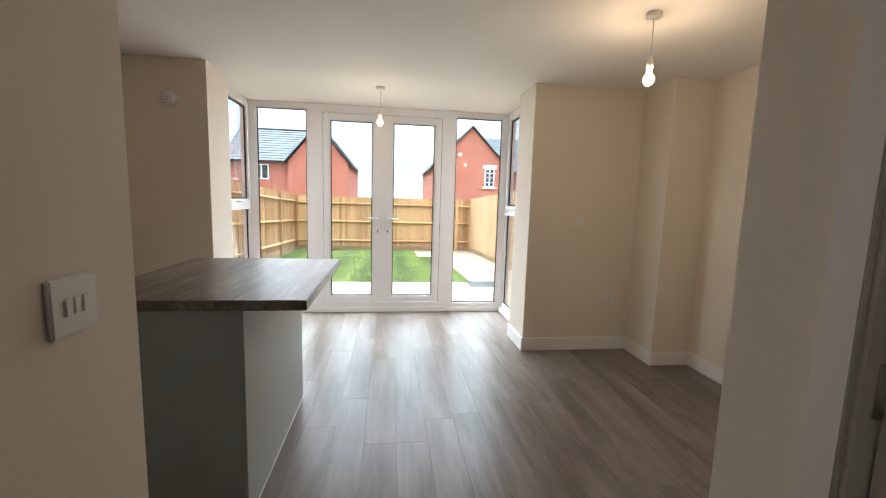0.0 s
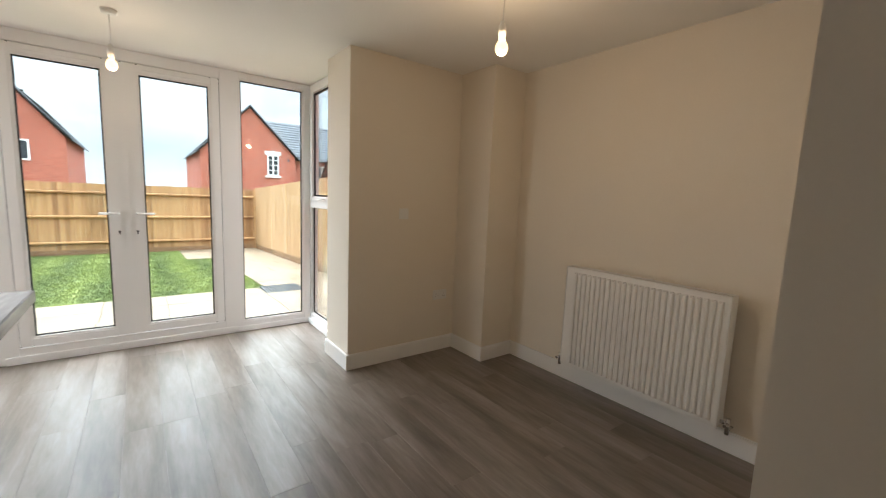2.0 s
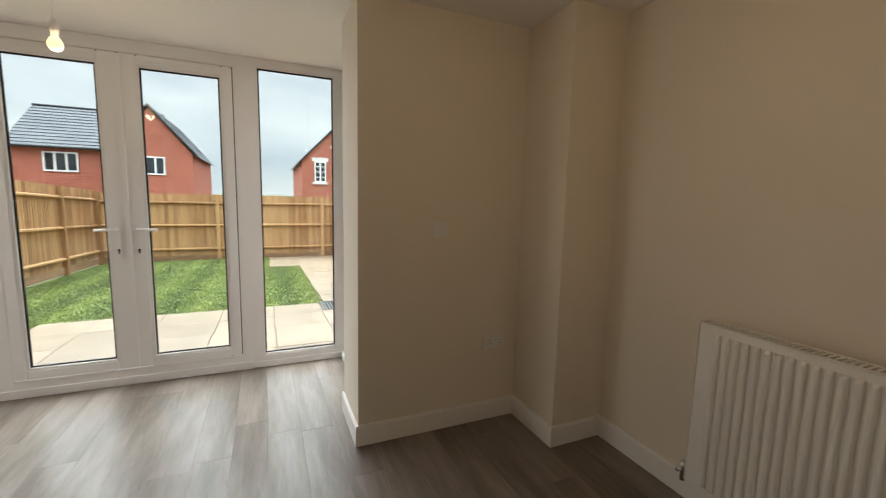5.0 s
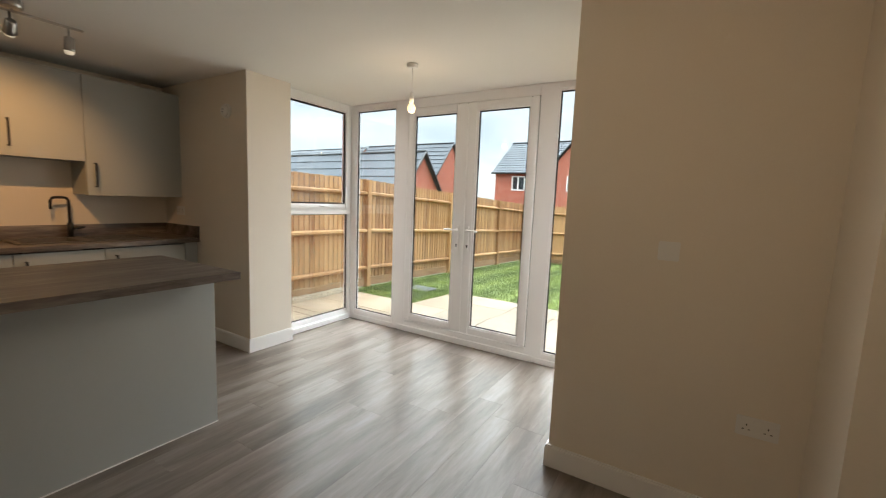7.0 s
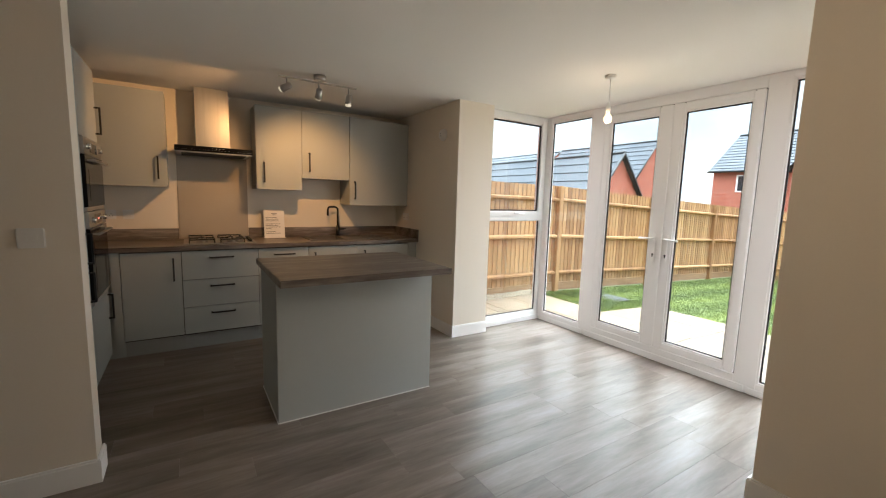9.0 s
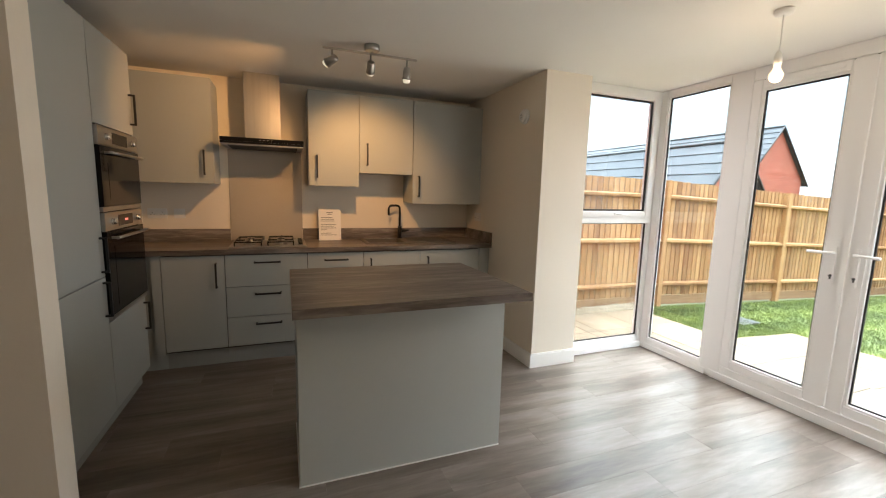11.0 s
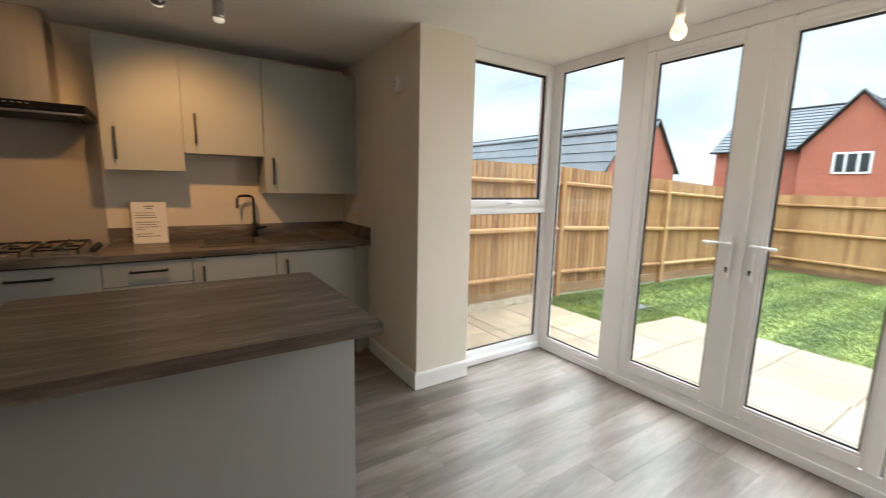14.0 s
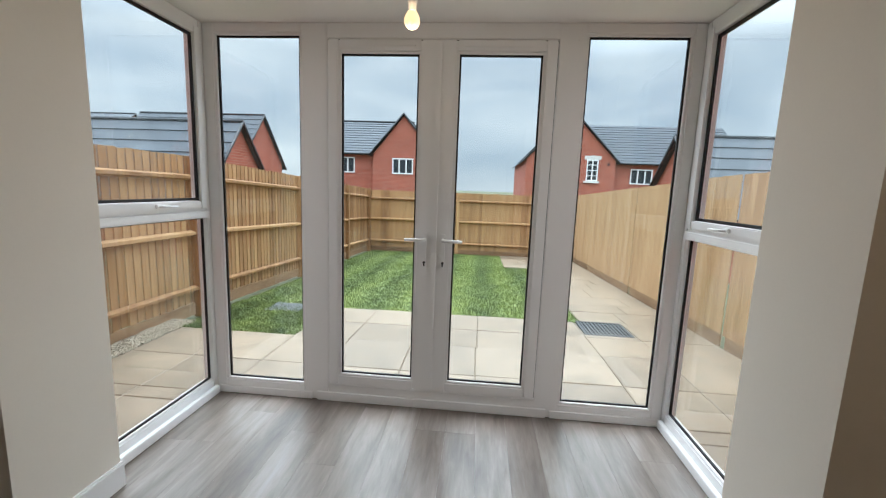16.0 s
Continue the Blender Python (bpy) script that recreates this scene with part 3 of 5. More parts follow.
def base_unit(y0, y1, fronts, label, top=0.914):
    """A base cabinet on the west wall; fronts: (z0, z1, handle, where along y 0..1)."""
    u = thing("base_cabinet", ((XL + FX) / 2, (y0 + y1) / 2, 0.001), label, "kitchen cabinet", "base cabinets under the worktop")
    part("body", boxes(((XL + 0.002, y0 + 0.0005, 0.14), (FX - 0.019, y1 - 0.0005, top))), CARCASS, u)
    part("plinth", boxes(((FX - 0.065, y0 + 0.0005, 0.002), (FX - 0.05, y1 - 0.0005, 0.14))), PLINTH, u)
    for z0, z1, kind, f in fronts:
        d = part("drawer_front" if kind == "y" else "door", boxes(((FX - 0.0185, y0 + GAP, z0 + GAP), (FX, y1 - GAP, z1 - GAP)), bevel=0.0015), CABINET, u)
        if kind == "y":
            handle(d, (FX, (y0 + y1) / 2, z1 - 0.06 if z1 - z0 < 0.27 else z1 - 0.075), "y", 0.20, (1, 0, 0))
        else:
            handle(d, (FX, y0 + f * (y1 - y0), z1 - 0.155), "z", 0.20, (1, 0, 0))
    return u


base_unit(0.994, 1.424, ((CZ0, CZ1, "z", 0.86),), "sage grey base cabinet with one door")
base_unit(1.424, 2.048, ((0.645, CZ1, "y", 0), (0.395, 0.645, "y", 0), (CZ0, 0.395, "y", 0)), "sage grey three-drawer base cabinet below the hob")
base_unit(2.048, 2.519, ((0.755, CZ1, "y", 0), (CZ0, 0.755, "z", 0.14)), "sage grey base cabinet with a drawer over a door")
base_unit(2.519, 3.044, ((CZ0, CZ1, "z", 0.12),), "sage grey base cabinet below the sink", 0.70)
base_unit(3.044, 3.655, ((CZ0, CZ1, "z", 0.12),), "sage grey base cabinet at the end of the run")
solid("corner_filler", boxes(((FX - 0.018, 0.932, 0.135), (FX, 0.992, 0.914)), ((XL + 0.002, 0.62, 0.135), (FX - 0.0185, 0.992, 0.912)), ((XL + 0.002, 0.62, 0.002), (FX - 0.05, 0.9935, 0.1345))), CABINET, "sage grey corner filler panel between cabinets", "cabinet panel")
solid("end_panel", boxes(((XL + 0.002, 3.657, 0.002), (FX + 0.004, 3.700, 0.914)), ((XL + 0.002, 3.7005, 0.002), (FX - 0.03, PY - 0.002, 0.914))), CABINET, "sage grey end panel beside the wall", "cabinet panel")

WZ = 0.955
wt_ob = thing("worktop", (-2.35, 2.2, 0.915), "grey-brown wood effect laminate worktop with upstand", "worktop")
part("slab", boxes(((XL + 0.001, 0.315, 0.9155), (-2.0325, 2.60, WZ)), ((XL + 0.001, 2.955, 0.9155), (-2.0325, PY - 0.001, WZ)), ((XL + 0.001, 2.60, 0.9155), (-2.535, 2.955, WZ)), ((-2.205, 2.60, 0.9155), (-2.0325, 2.955, WZ))), WORKTOP, wt_ob)
part("edging", boxes(((-2.0325, 0.315, 0.9155), (-2.03, PY - 0.001, WZ - 0.0015))), WORKTOP, wt_ob)
part("upstand", boxes(((XL + 0.001, 0.315, WZ + 0.0005), (XL + 0.019, 1.409, 1.063)), ((XL + 0.001, 2.037, WZ + 0.0005), (XL + 0.019, PY - 0.020, 1.063)), ((XL + 0.001, PY - 0.019, WZ + 0.0005), (-2.03, PY - 0.001, 1.063)), bevel=0.001), WORKTOP, wt_ob)

# tall units, facing the dining side
TY = 0.93


def tall_unit(x0, x1, fronts, label, gap=None):
    u = thing("tall_cabinet", ((x0 + x1) / 2, 0.62, 0.001), label, "kitchen cabinet", "tall cabinets")
    spans = ((0.14, 2.292),) if gap is None else ((0.14, gap[0]), (gap[1], 2.292))
    for a, b in spans:
        part("body", boxes(((x0 + 0.0005, 0.315, a), (x1 - 0.0005, TY - 0.019, b))), CARCASS, u)
    part("plinth", boxes(((x0 + 0.0005, TY - 0.07, 0.002), (x1 - 0.0005, TY - 0.055, 0.14))), PLINTH, u)
    for z0, z1, hx, hz in fronts:
        d = part("door", boxes(((x0 + GAP, TY - 0.0185, z0 + GAP), (x1 - GAP, TY, z1 - GAP)), bevel=0.0015), CABINET, u)
        handle(d, (hx, TY, hz), "z", 0.20, (0, 1, 0))
    return u


tall_unit(-1.250, -0.615, ((0.12, 0.922, -1.205, 0.80), (0.922, 2.292, -1.205, 1.05)), "sage grey tall fridge freezer cabinet with two doors")
tall_unit(-1.890, -1.250, ((0.12, 0.655, -1.845, 0.52), (1.765, 2.292, -1.845, 1.93)), "sage grey tall oven cabinet with two built-in ovens", (0.66, 1.76))
solid("filler_panel", boxes(((-0.613, 0.315, 0.002), (-0.590, TY, 2.292)), ((-0.589, TY - 0.05, 0.002), (-0.427, TY - 0.032, 2.292))), CABINET, "sage grey filler panel beside the tall cabinet", "cabinet panel")


def oven(z0, z1, label, lit):
    o = thing("built_in_oven", (-1.57, TY - 0.2, z0 + 0.0005), label, "oven", "built-in ovens")
    x0, x1 = -1.886, -1.254
    part("casing", boxes(((x0 + 0.02, 0.40, z0 + 0.003), (x1 - 0.02, TY - 0.004, z1 - 0.004))), CARCASS, o)
    fascia = part("control_panel", boxes(((x0, TY - 0.003, z1 - 0.105), (x1, TY + 0.018, z1 - 0.002)), bevel=0.002), STEEL, o, "brushed steel control panel")
    part("display", boxes(((-1.69, TY + 0.0182, z1 - 0.088), (-1.45, TY + 0.020, z1 - 0.022))), BLACK_GLASS, fascia, "black glass display")
    if lit:
        part("clock_digits", boxes(*[((-1.60 + 0.013 * i, TY + 0.0203, z1 - 0.062), (-1.592 + 0.013 * i, TY + 0.0208, z1 - 0.048)) for i in range(4)]), RED_LED, fascia, "glowing red clock digits")
    for x in (-1.78, -1.36):
        part("knob", tube(bmesh.new(), [(x, TY + 0.018, z1 - 0.055), (x, TY + 0.040, z1 - 0.055)], [0.019, 0.016], 20), CHROME, fascia, "polished steel knob")
    d = part("oven_door", boxes(((x0, TY - 0.003, z0 + 0.030), (x1, TY + 0.020, z1 - 0.110)), bevel=0.002), BLACK_GLASS, o, "black glass oven door")
    part("window", boxes(((x0 + 0.10, TY + 0.0202, z0 + 0.07), (x1 - 0.10, TY + 0.0212, z1 - 0.20))), BLACK_GLASS, d)
    part("trim", boxes(((x0, TY - 0.003, z0 + 0.002), (x1, TY + 0.014, z0 + 0.027)), bevel=0.001), STEEL, o)
    h = tube(bmesh.new(), [(x0 + 0.05, TY + 0.055, z1 - 0.145), (x1 - 0.05, TY + 0.055, z1 - 0.145)], 0.009, 12)
    for x in (x0 + 0.07, x1 - 0.07):
        box(h, (x - 0.008, TY + 0.0195, z1 - 0.152), (x + 0.008, TY + 0.055, z1 - 0.138), 0.001)
    part("handle", h, STEEL, d, "steel bar handle")


oven(0.662, 1.280, "black glass and steel built-in oven", True)
oven(1.282, 1.758, "black glass and steel compact oven above another", False)


def wall_unit(y0, y1, z0, hy, label, z1=2.296):
    u = thing("wall_cabinet", (-2.5, (y0 + y1) / 2, z0), label, "kitchen cabinet", "wall cabinets")
    part("body", boxes(((XL + 0.002, y0 + 0.0005, z0), (-2.3395, y1 - 0.0005, z1)), bevel=0.001), CABINET, u)
    d = part("door", boxes(((-2.3385, y0 + GAP, z0 - 0.003), (-2.32, y1 - GAP, z1)), bevel=0.0015), CABINET, u)
    handle(d, (-2.32, hy, z0 + 0.165), "z", 0.20, (1, 0, 0))


wall_unit(0.80, 1.346, 1.468, 1.28, "sage grey wall cabinet beside the cooker hood")
wall_unit(2.083, 2.527, 1.478, 2.155, "sage grey wall cabinet lit by the spotlights")
wall_unit(2.527, 3.042, 1.606, 2.60, "short sage grey wall cabinet above the sink")
wall_unit(3.042, 3.665, 1.331, 3.10, "tall sage grey wall cabinet in the corner")
solid("wall_filler", boxes(((XL + 0.002, 0.315, 1.468), (-2.345, 0.798, 2.296))), CABINET, "sage grey corner panel closing the wall cabinets", "cabinet panel")
solid("wall_filler", boxes(((XL + 0.002, 3.667, 1.331), (-2.335, PY - 0.002, 2.296))), CABINET, "sage grey filler panel between wall cabinet and wall", "cabinet panel")

hood = thing("cooker_hood", (-2.45, 1.725, 1.78), "steel chimney cooker hood with a black glass canopy edge", "cooker hood")
part("chimney", boxes(((XL + 0.002, 1.578, 1.842), (-2.395, 1.862, H - 0.002)), bevel=0.002), STEEL, hood, "brushed steel chimney")
for i in range(5):
    part("vent_slot", boxes(((-2.60 + 0.036 * i, 1.8618, H - 0.16), (-2.585 + 0.036 * i, 1.8628, H - 0.05))), SLOT, hood)
part("canopy", boxes(((XL + 0.002, 1.412, 1.782), (-2.20, 2.038, 1.808)), bevel=0.003), STEEL, hood)
part("glass_front", boxes(((XL + 0.002, 1.409, 1.809), (-2.192, 2.041, 1.840)), ((-2.1995, 1.409, 1.790), (-2.192, 2.041, 1.8085)), bevel=0.002), BLACK_GLASS, hood, "black glass front with touch controls")
for i in range(4):
    part("control_dot", boxes(((-2.1918, 1.70 + 0.03 * i, 1.822), (-2.1912, 1.706 + 0.03 * i, 1.828))), PAPER, hood)
part("grease_filter", boxes(((-2.60, 1.46, 1.776), (-2.25, 1.99, 1.7815))), IRON, hood)
solid("splashback", boxes(((XL + 0.001, 1.411, WZ + 0.001), (XL + 0.008, 2.035, 1.779)), bevel=0.001), SPLASH, "taupe glass splashback behind the hob", "splashback")

hob = thing("gas_hob", (-2.35, 1.745, WZ), "steel four-burner gas hob with black pan supports", "hob")
part("hob_plate", boxes(((-2.60, 1.445, WZ + 0.0005), (-2.11, 2.045, WZ + 0.010)), bevel=0.003), STEEL, hob)
for bx in (-2.475, -2.235):
    for by in (1.59, 1.84):
        b = part("burner", tube(tube(bmesh.new(), [(bx, by, WZ + 0.010), (bx, by, WZ + 0.022)], [0.050, 0.042], 24), [(bx, by, WZ + 0.022), (bx, by, WZ + 0.030)], [0.032, 0.030], 24), STEEL, hob, "steel burner")
        part("burner_cap", tube(bmesh.new(), [(bx, by, WZ + 0.0302), (bx, by, WZ + 0.036)], [0.030, 0.026], 24), BLACK, b, "black burner cap")
for by in (1.59, 1.84):
    g = bmesh.new()
    for a, b in (((-2.58, by - 0.105), (-2.13, by - 0.095)), ((-2.58, by + 0.095), (-2.13, by + 0.105)), ((-2.58, by - 0.105), (-2.57, by + 0.105)), ((-2.14, by - 0.105), (-2.13, by + 0.105))):
        box(g, (*a, WZ + 0.036), (*b, WZ + 0.046), 0.002)
    for bx in (-2.475, -2.235):
        for dx, dy in ((1, 0), (-1, 0), (0, 1), (0, -1)):
            p, q = Vector((bx + dx * 0.03, by + dy * 0.03)), Vector((bx + dx * 0.095, by + dy * 0.1))
            box(g, (p.x - 0.004 * abs(dy), p.y - 0.004 * abs(dx), WZ + 0.042), (q.x + 0.004 * abs(dy), q.y + 0.004 * abs(dx), WZ + 0.054), 0.001)
    for x in (-2.575, -2.135):
        for s in (-0.1, 0.1):
            box(g, (x - 0.005, by + s - 0.005, WZ + 0.0102), (x + 0.005, by + s + 0.005, WZ + 0.037))
    part("pan_support", g, BLACK, hob, "black cast iron pan support")
for i in range(4):
    part("knob", tube(bmesh.new(), [(-2.46 + 0.085 * i, 2.0, WZ + 0.010), (-2.46 + 0.085 * i, 2.0, WZ + 0.034)], [0.018, 0.015], 16), BLACK, hob, "black control knob")

sink = thing("kitchen_sink", (-2.36, 3.0, WZ), "dark grey composite sink with drainer", "sink")
part("rim", boxes(((-2.60, 2.565, WZ + 0.0005), (-2.16, 2.60, WZ + 0.009)), ((-2.60, 2.955, WZ + 0.0005), (-2.16, 3.455, WZ + 0.009)), ((-2.60, 2.60, WZ + 0.0005), (-2.535, 2.955, WZ + 0.009)), ((-2.205, 2.60, WZ + 0.0005), (-2.16, 2.955, WZ + 0.009)), bevel=0.003), SINK, sink)
part("bowl", boxes(((-2.534, 2.601, 0.775), (-2.206, 2.954, 0.783)), ((-2.534, 2.601, 0.783), (-2.527, 2.954, WZ + 0.008)), ((-2.213, 2.601, 0.783), (-2.206, 2.954, WZ + 0.008)), ((-2.527, 2.601, 0.783), (-2.213, 2.608, WZ + 0.008)), ((-2.527, 2.947, 0.783), (-2.213, 2.954, WZ + 0.008))), SINK, sink, "dark grey sink bowl")
part("waste", tube(bmesh.new(), [(-2.37, 2.778, 0.7832), (-2.37, 2.778, 0.787)], [0.045, 0.042], 24), STEEL, sink, "steel waste strainer")
part("drainer_groove", boxes(*[((-2.54 + 0.045 * i, 3.02, WZ + 0.0095), (-2.525 + 0.045 * i, 3.41, WZ + 0.012)) for i in range(8)], bevel=0.001), SINK, sink)
tap = thing("kitchen_tap", (-2.57, 2.985, WZ + 0.009), "matt black swan-neck kitchen tap", "tap")
part("body", tube(tube(bmesh.new(), [(-2.57, 2.985, WZ + 0.0095), (-2.57, 2.985, WZ + 0.016)], 0.027, 20), [(-2.57, 2.985, WZ + 0.016), (-2.57, 2.985, WZ + 0.13)], 0.020, 20), BLACK, tap)
TX, TYY, TZ = -2.57, 2.985, WZ + 0.345
arc = [(TX, TYY, WZ + 0.13), (TX, TYY, TZ - 0.035)] + [(TX, TYY - 0.035 * (1 - math.cos(a)), TZ - 0.035 + 0.035 * math.sin(a)) for a in (0.4, 0.8, 1.2, 1.57)]
arc += [(TX + 0.01, TYY - 0.085, TZ)] + [(TX + 0.012, TYY - 0.085 - 0.035 * math.sin(a), TZ - 0.035 * (1 - math.cos(a))) for a in (0.4, 0.8, 1.2, 1.57)] + [(TX + 0.012, TYY - 0.12, TZ - 0.10)]
part("spout", tube(bmesh.new(), arc, 0.011, 14), BLACK, tap)
part("lever", tube(bmesh.new(), [(-2.57, 3.003, WZ + 0.085), (-2.57, 3.045, WZ + 0.085), (-2.57, 3.085, WZ + 0.09)], [0.016, 0.014, 0.006], 12), BLACK, tap)

card = thing("notice_stand", (-2.56, 2.28, WZ), "clear stand holding a printed white notice on the worktop", "sign")
lean = Matrix.Translation((-2.555, 2.285, WZ + 0.003)) @ Matrix.Rotation(radians(-9), 4, "Y")


def leaning(bm):
    bmesh.ops.transform(bm, matrix=lean, verts=bm.verts)
    return bm


part("sheet", leaning(boxes(((-0.002, -0.105, 0.002), (0.0, 0.105, 0.297)), bevel=0.0005)), PAPER, card)
bars = [((0.0003, -0.03, 0.262), (0.0008, 0.03, 0.270)), ((0.0003, -0.02, 0.246), (0.0008, 0.02, 0.252))]
random.seed(5)
for i in range(11):
    y = -0.085
    z = 0.215 - 0.017 * i
    if i in (3, 8):
        continue
    bars.append(((0.0003, y, z), (0.0008, y + random.uniform(0.05, 0.15), z + 0.005)))
part("print", leaning(boxes(*bars)), INK, card, "rows of grey print")
part("holder", boxes(((-2.60, 2.18, WZ + 0.0005), (-2.53, 2.39, WZ + 0.004)), bevel=0.001), PLASTIC, card)

# island
isl = thing("kitchen_island", (-0.62, 2.46, 0.001), "sage grey kitchen island with panelled sides", "kitchen island")
IX0, IX1, IY0, IY1 = -0.985, -0.393, 1.918, 3.005
part("back_panel", boxes(((IX1 - 0.018, IY0, 0.004), (IX1, IY1, 0.919)), bevel=0.001), CABINET, isl)
part("side_panel", boxes(((IX0, IY0, 0.004), (IX1 - 0.0185, IY0 + 0.018, 0.919)), bevel=0.001), CABINET, isl)
part("side_panel", boxes(((IX0, IY1 - 0.018, 0.004), (IX1 - 0.0185, IY1, 0.919)), bevel=0.001), CABINET, isl)
part("body", boxes(((IX0 + 0.02, IY0 + 0.0185, 0.14), (IX1 - 0.019, IY1 - 0.0185, 0.918))), CARCASS, isl)
part("plinth", boxes(((IX0 + 0.06, IY0 + 0.0185, 0.002), (IX0 + 0.075, IY1 - 0.0185, 0.14))), PLINTH, isl)
part("sealant", boxes(((IX1 - 0.0, IY0, 0.0008), (IX1 + 0.005, IY1, 0.006)), ((IX0, IY0 - 0.005, 0.0008), (IX1 + 0.005, IY0 - 0.0002, 0.006))), PLASTIC, isl, "white sealant line along the floor")
for k in range(2):
    ya = IY0 + 0.02 + k * 0.524
    d = part("door", boxes(((IX0 + 0.0005, ya, 0.15), (IX0 + 0.019, ya + 0.52, 0.912)), bevel=0.0015), CABINET, isl)
top = thing("island_worktop", (-0.6, 2.456, 0.9195), "grey-brown wood effect laminate island top with overhang", "worktop")
part("slab", boxes(((-1.0475, 1.8995, 0.9195), (-0.1455, 3.0125, 0.961)), bevel=0.003), WORKTOP, top)
for a, b in (((-1.05, 1.897), (-0.143, 1.8993)), ((-1.05, 3.0127), (-0.143, 3.015)), ((-0.1453, 1.8995), (-0.143, 3.0125)), ((-1.05, 1.8995), (-1.0477, 3.0125))):
    part("edging", boxes(((*a, 0.9197), (*b, 0.9592)), bevel=0.0008), WORKTOP, top)


# ---- electrical things ----
def plate(name, c, out, w, h, label, cat, rockers=0, sockets=0):
    """A white wall plate. c: its middle on the wall; out: 'x', '-x', 'y', '-y'."""
    t = thing(name, c, label, cat)
    s = -1 if out[0] == "-" else 1

    def at(u, d, z):
        return (c[0] + s * d, c[1] + u, c[2] + z) if out[-1] == "x" else (c[0] + u, c[1] + s * d, c[2] + z)
    part("plate", boxes((at(-w / 2, 0.0003, -h / 2), at(w / 2, 0.009, h / 2)), bevel=0.003), PLASTIC, t)
    for i in range(rockers):
        u = (i - (rockers - 1) / 2) * 0.017
        bm = boxes((at(u - 0.006, 0.0085, -0.013), at(u + 0.006, 0.0125, 0.013)), bevel=0.001)
        part("rocker", bm, PLASTIC, t)
    for i in range(sockets):
        u = (i - (sockets - 1) / 2) * 0.074
        bm = bmesh.new()
        for du, dz, a, b in ((0, 0.008, 0.002, 0.004), (-0.011, -0.012, 0.0035, 0.002), (0.011, -0.012, 0.0035, 0.002)):
            box(bm, at(u + du - a, 0.0088, dz - b), at(u + du + a, 0.0096, dz + b))
        part("pin_hole", bm, SLOT, t)
        sg = 1 if i else -1
        part("rocker", boxes((at(u - sg * 0.024 - 0.005, 0.0085, 0.012), at(u - sg * 0.024 + 0.005, 0.012, 0.03)), bevel=0.001), PLASTIC, t)
    return t


plate("light_switch", (HALL_L, 0.902, 1.21), "x", 0.092, 0.088, "white three-gang light switch on the hall wall", "light switch", rockers=3)
plate("double_socket", (2.285, PY, 0.505), "-y", 0.146, 0.086, "white double socket low on the wall", "socket", sockets=2)
plate("blank_plate", (1.895, PY, 1.215), "-y", 0.086, 0.086, "white blank wall plate", "wall plate")
plate("double_socket", (XL, 0.85, 1.20), "x", 0.146, 0.086, "white double socket above the worktop", "socket", sockets=2)
plate("cooker_switch", (XL, 0.655, 1.20), "x", 0.146, 0.086, "white switch plate above the worktop", "light switch", rockers=2)
plate("fused_spur", (XL, 1.015, 1.20), "x", 0.086, 0.086, "white fused spur plate above the worktop", "wall plate", rockers=1)
plate("double_socket", (-2.36, PY, 1.20), "-y", 0.146, 0.086, "white double socket beside the sink", "socket", sockets=2)
# a one-rocker light switch, no thermostat
plate("thermostat_plate", (1.99, HALL_YR, 1.205), "y", 0.086, 0.086, "white switch plate on the dining wall", "light switch", rockers=1)
plate("single_socket", (2.254, HALL_YR, 0.52), "y", 0.086, 0.086, "white single socket low on the dining wall", "socket", sockets=1)
alarm = thing("heat_alarm", (-1.527, PY, 2.09), "round white heat alarm on the wall", "alarm")
part("base", tube(bmesh.new(), [(-1.527, PY - 0.0005, 2.09), (-1.527, PY - 0.018, 2.09)], [0.062, 0.060], 28), PLASTIC, alarm)
part("cover", tube(bmesh.new(), [(-1.527, PY - 0.0182, 2.09), (-1.527, PY - 0.035, 2.09), (-1.527, PY - 0.042, 2.09)], [0.052, 0.046, 0.03], 28), PLASTIC, alarm)
part("sensor_slot", boxes(((-1.540, PY - 0.0425, 2.075), (-1.514, PY - 0.0415, 2.079)), ((-1.540, PY - 0.0425, 2.098), (-1.514, PY - 0.0415, 2.102))), SLOT, alarm)


def pendant(p, label):
    x, y, z = p
    t = thing("pendant_lamp", (x, y, H), label, "pendant light", "bare bulb pendants")
    part("ceiling_rose", tube(bmesh.new(), [(x, y, H - 0.0005), (x, y, H - 0.022), (x, y, H - 0.028)], [0.042, 0.040, 0.02], 24), PLASTIC, t)
    part("cord", tube(bmesh.new(), [(x, y, H - 0.028), (x + 0.002, y, (H + z) / 2), (x, y, z + 0.11)], 0.0032, 8), PLASTIC, t)
    part("lampholder", tube(bmesh.new(), [(x, y, z + 0.115), (x, y, z + 0.10), (x, y, z + 0.085), (x, y, z + 0.055), (x, y, z + 0.0545), (x, y, z + 0.0285)], [0.008, 0.014, 0.018, 0.019, 0.015, 0.016], 18), PLASTIC, t)
    prof = [(0.016, 0.028), (0.022, 0.020), (0.029, 0.006), (0.031, -0.006), (0.029, -0.018), (0.022, -0.029), (0.013, -0.0345), (0.004, -0.0365)]
    b = part("bulb", tube(bmesh.new(), [(x, y, z + h) for r, h in prof], [r for r, h in prof], 20), BULB, t, "glowing warm bulb")
    b.visible_shadow = False


pendant(BULB_1, "bare lit bulb hanging from a white ceiling rose")
pendant(BULB_2, "bare lit bulb hanging from a white ceiling rose")

bar = thing("spotlight_bar", (-1.332, 2.448, H), "brushed steel ceiling bar with three spotlights", "ceiling light")
part("canopy", tube(bmesh.new(), [(-1.332, 2.448, H - 0.0005), (-1.332, 2.448, H - 0.035), (-1.332, 2.448, H - 0.04)], [0.05, 0.05, 0.044], 28), STEEL, bar)
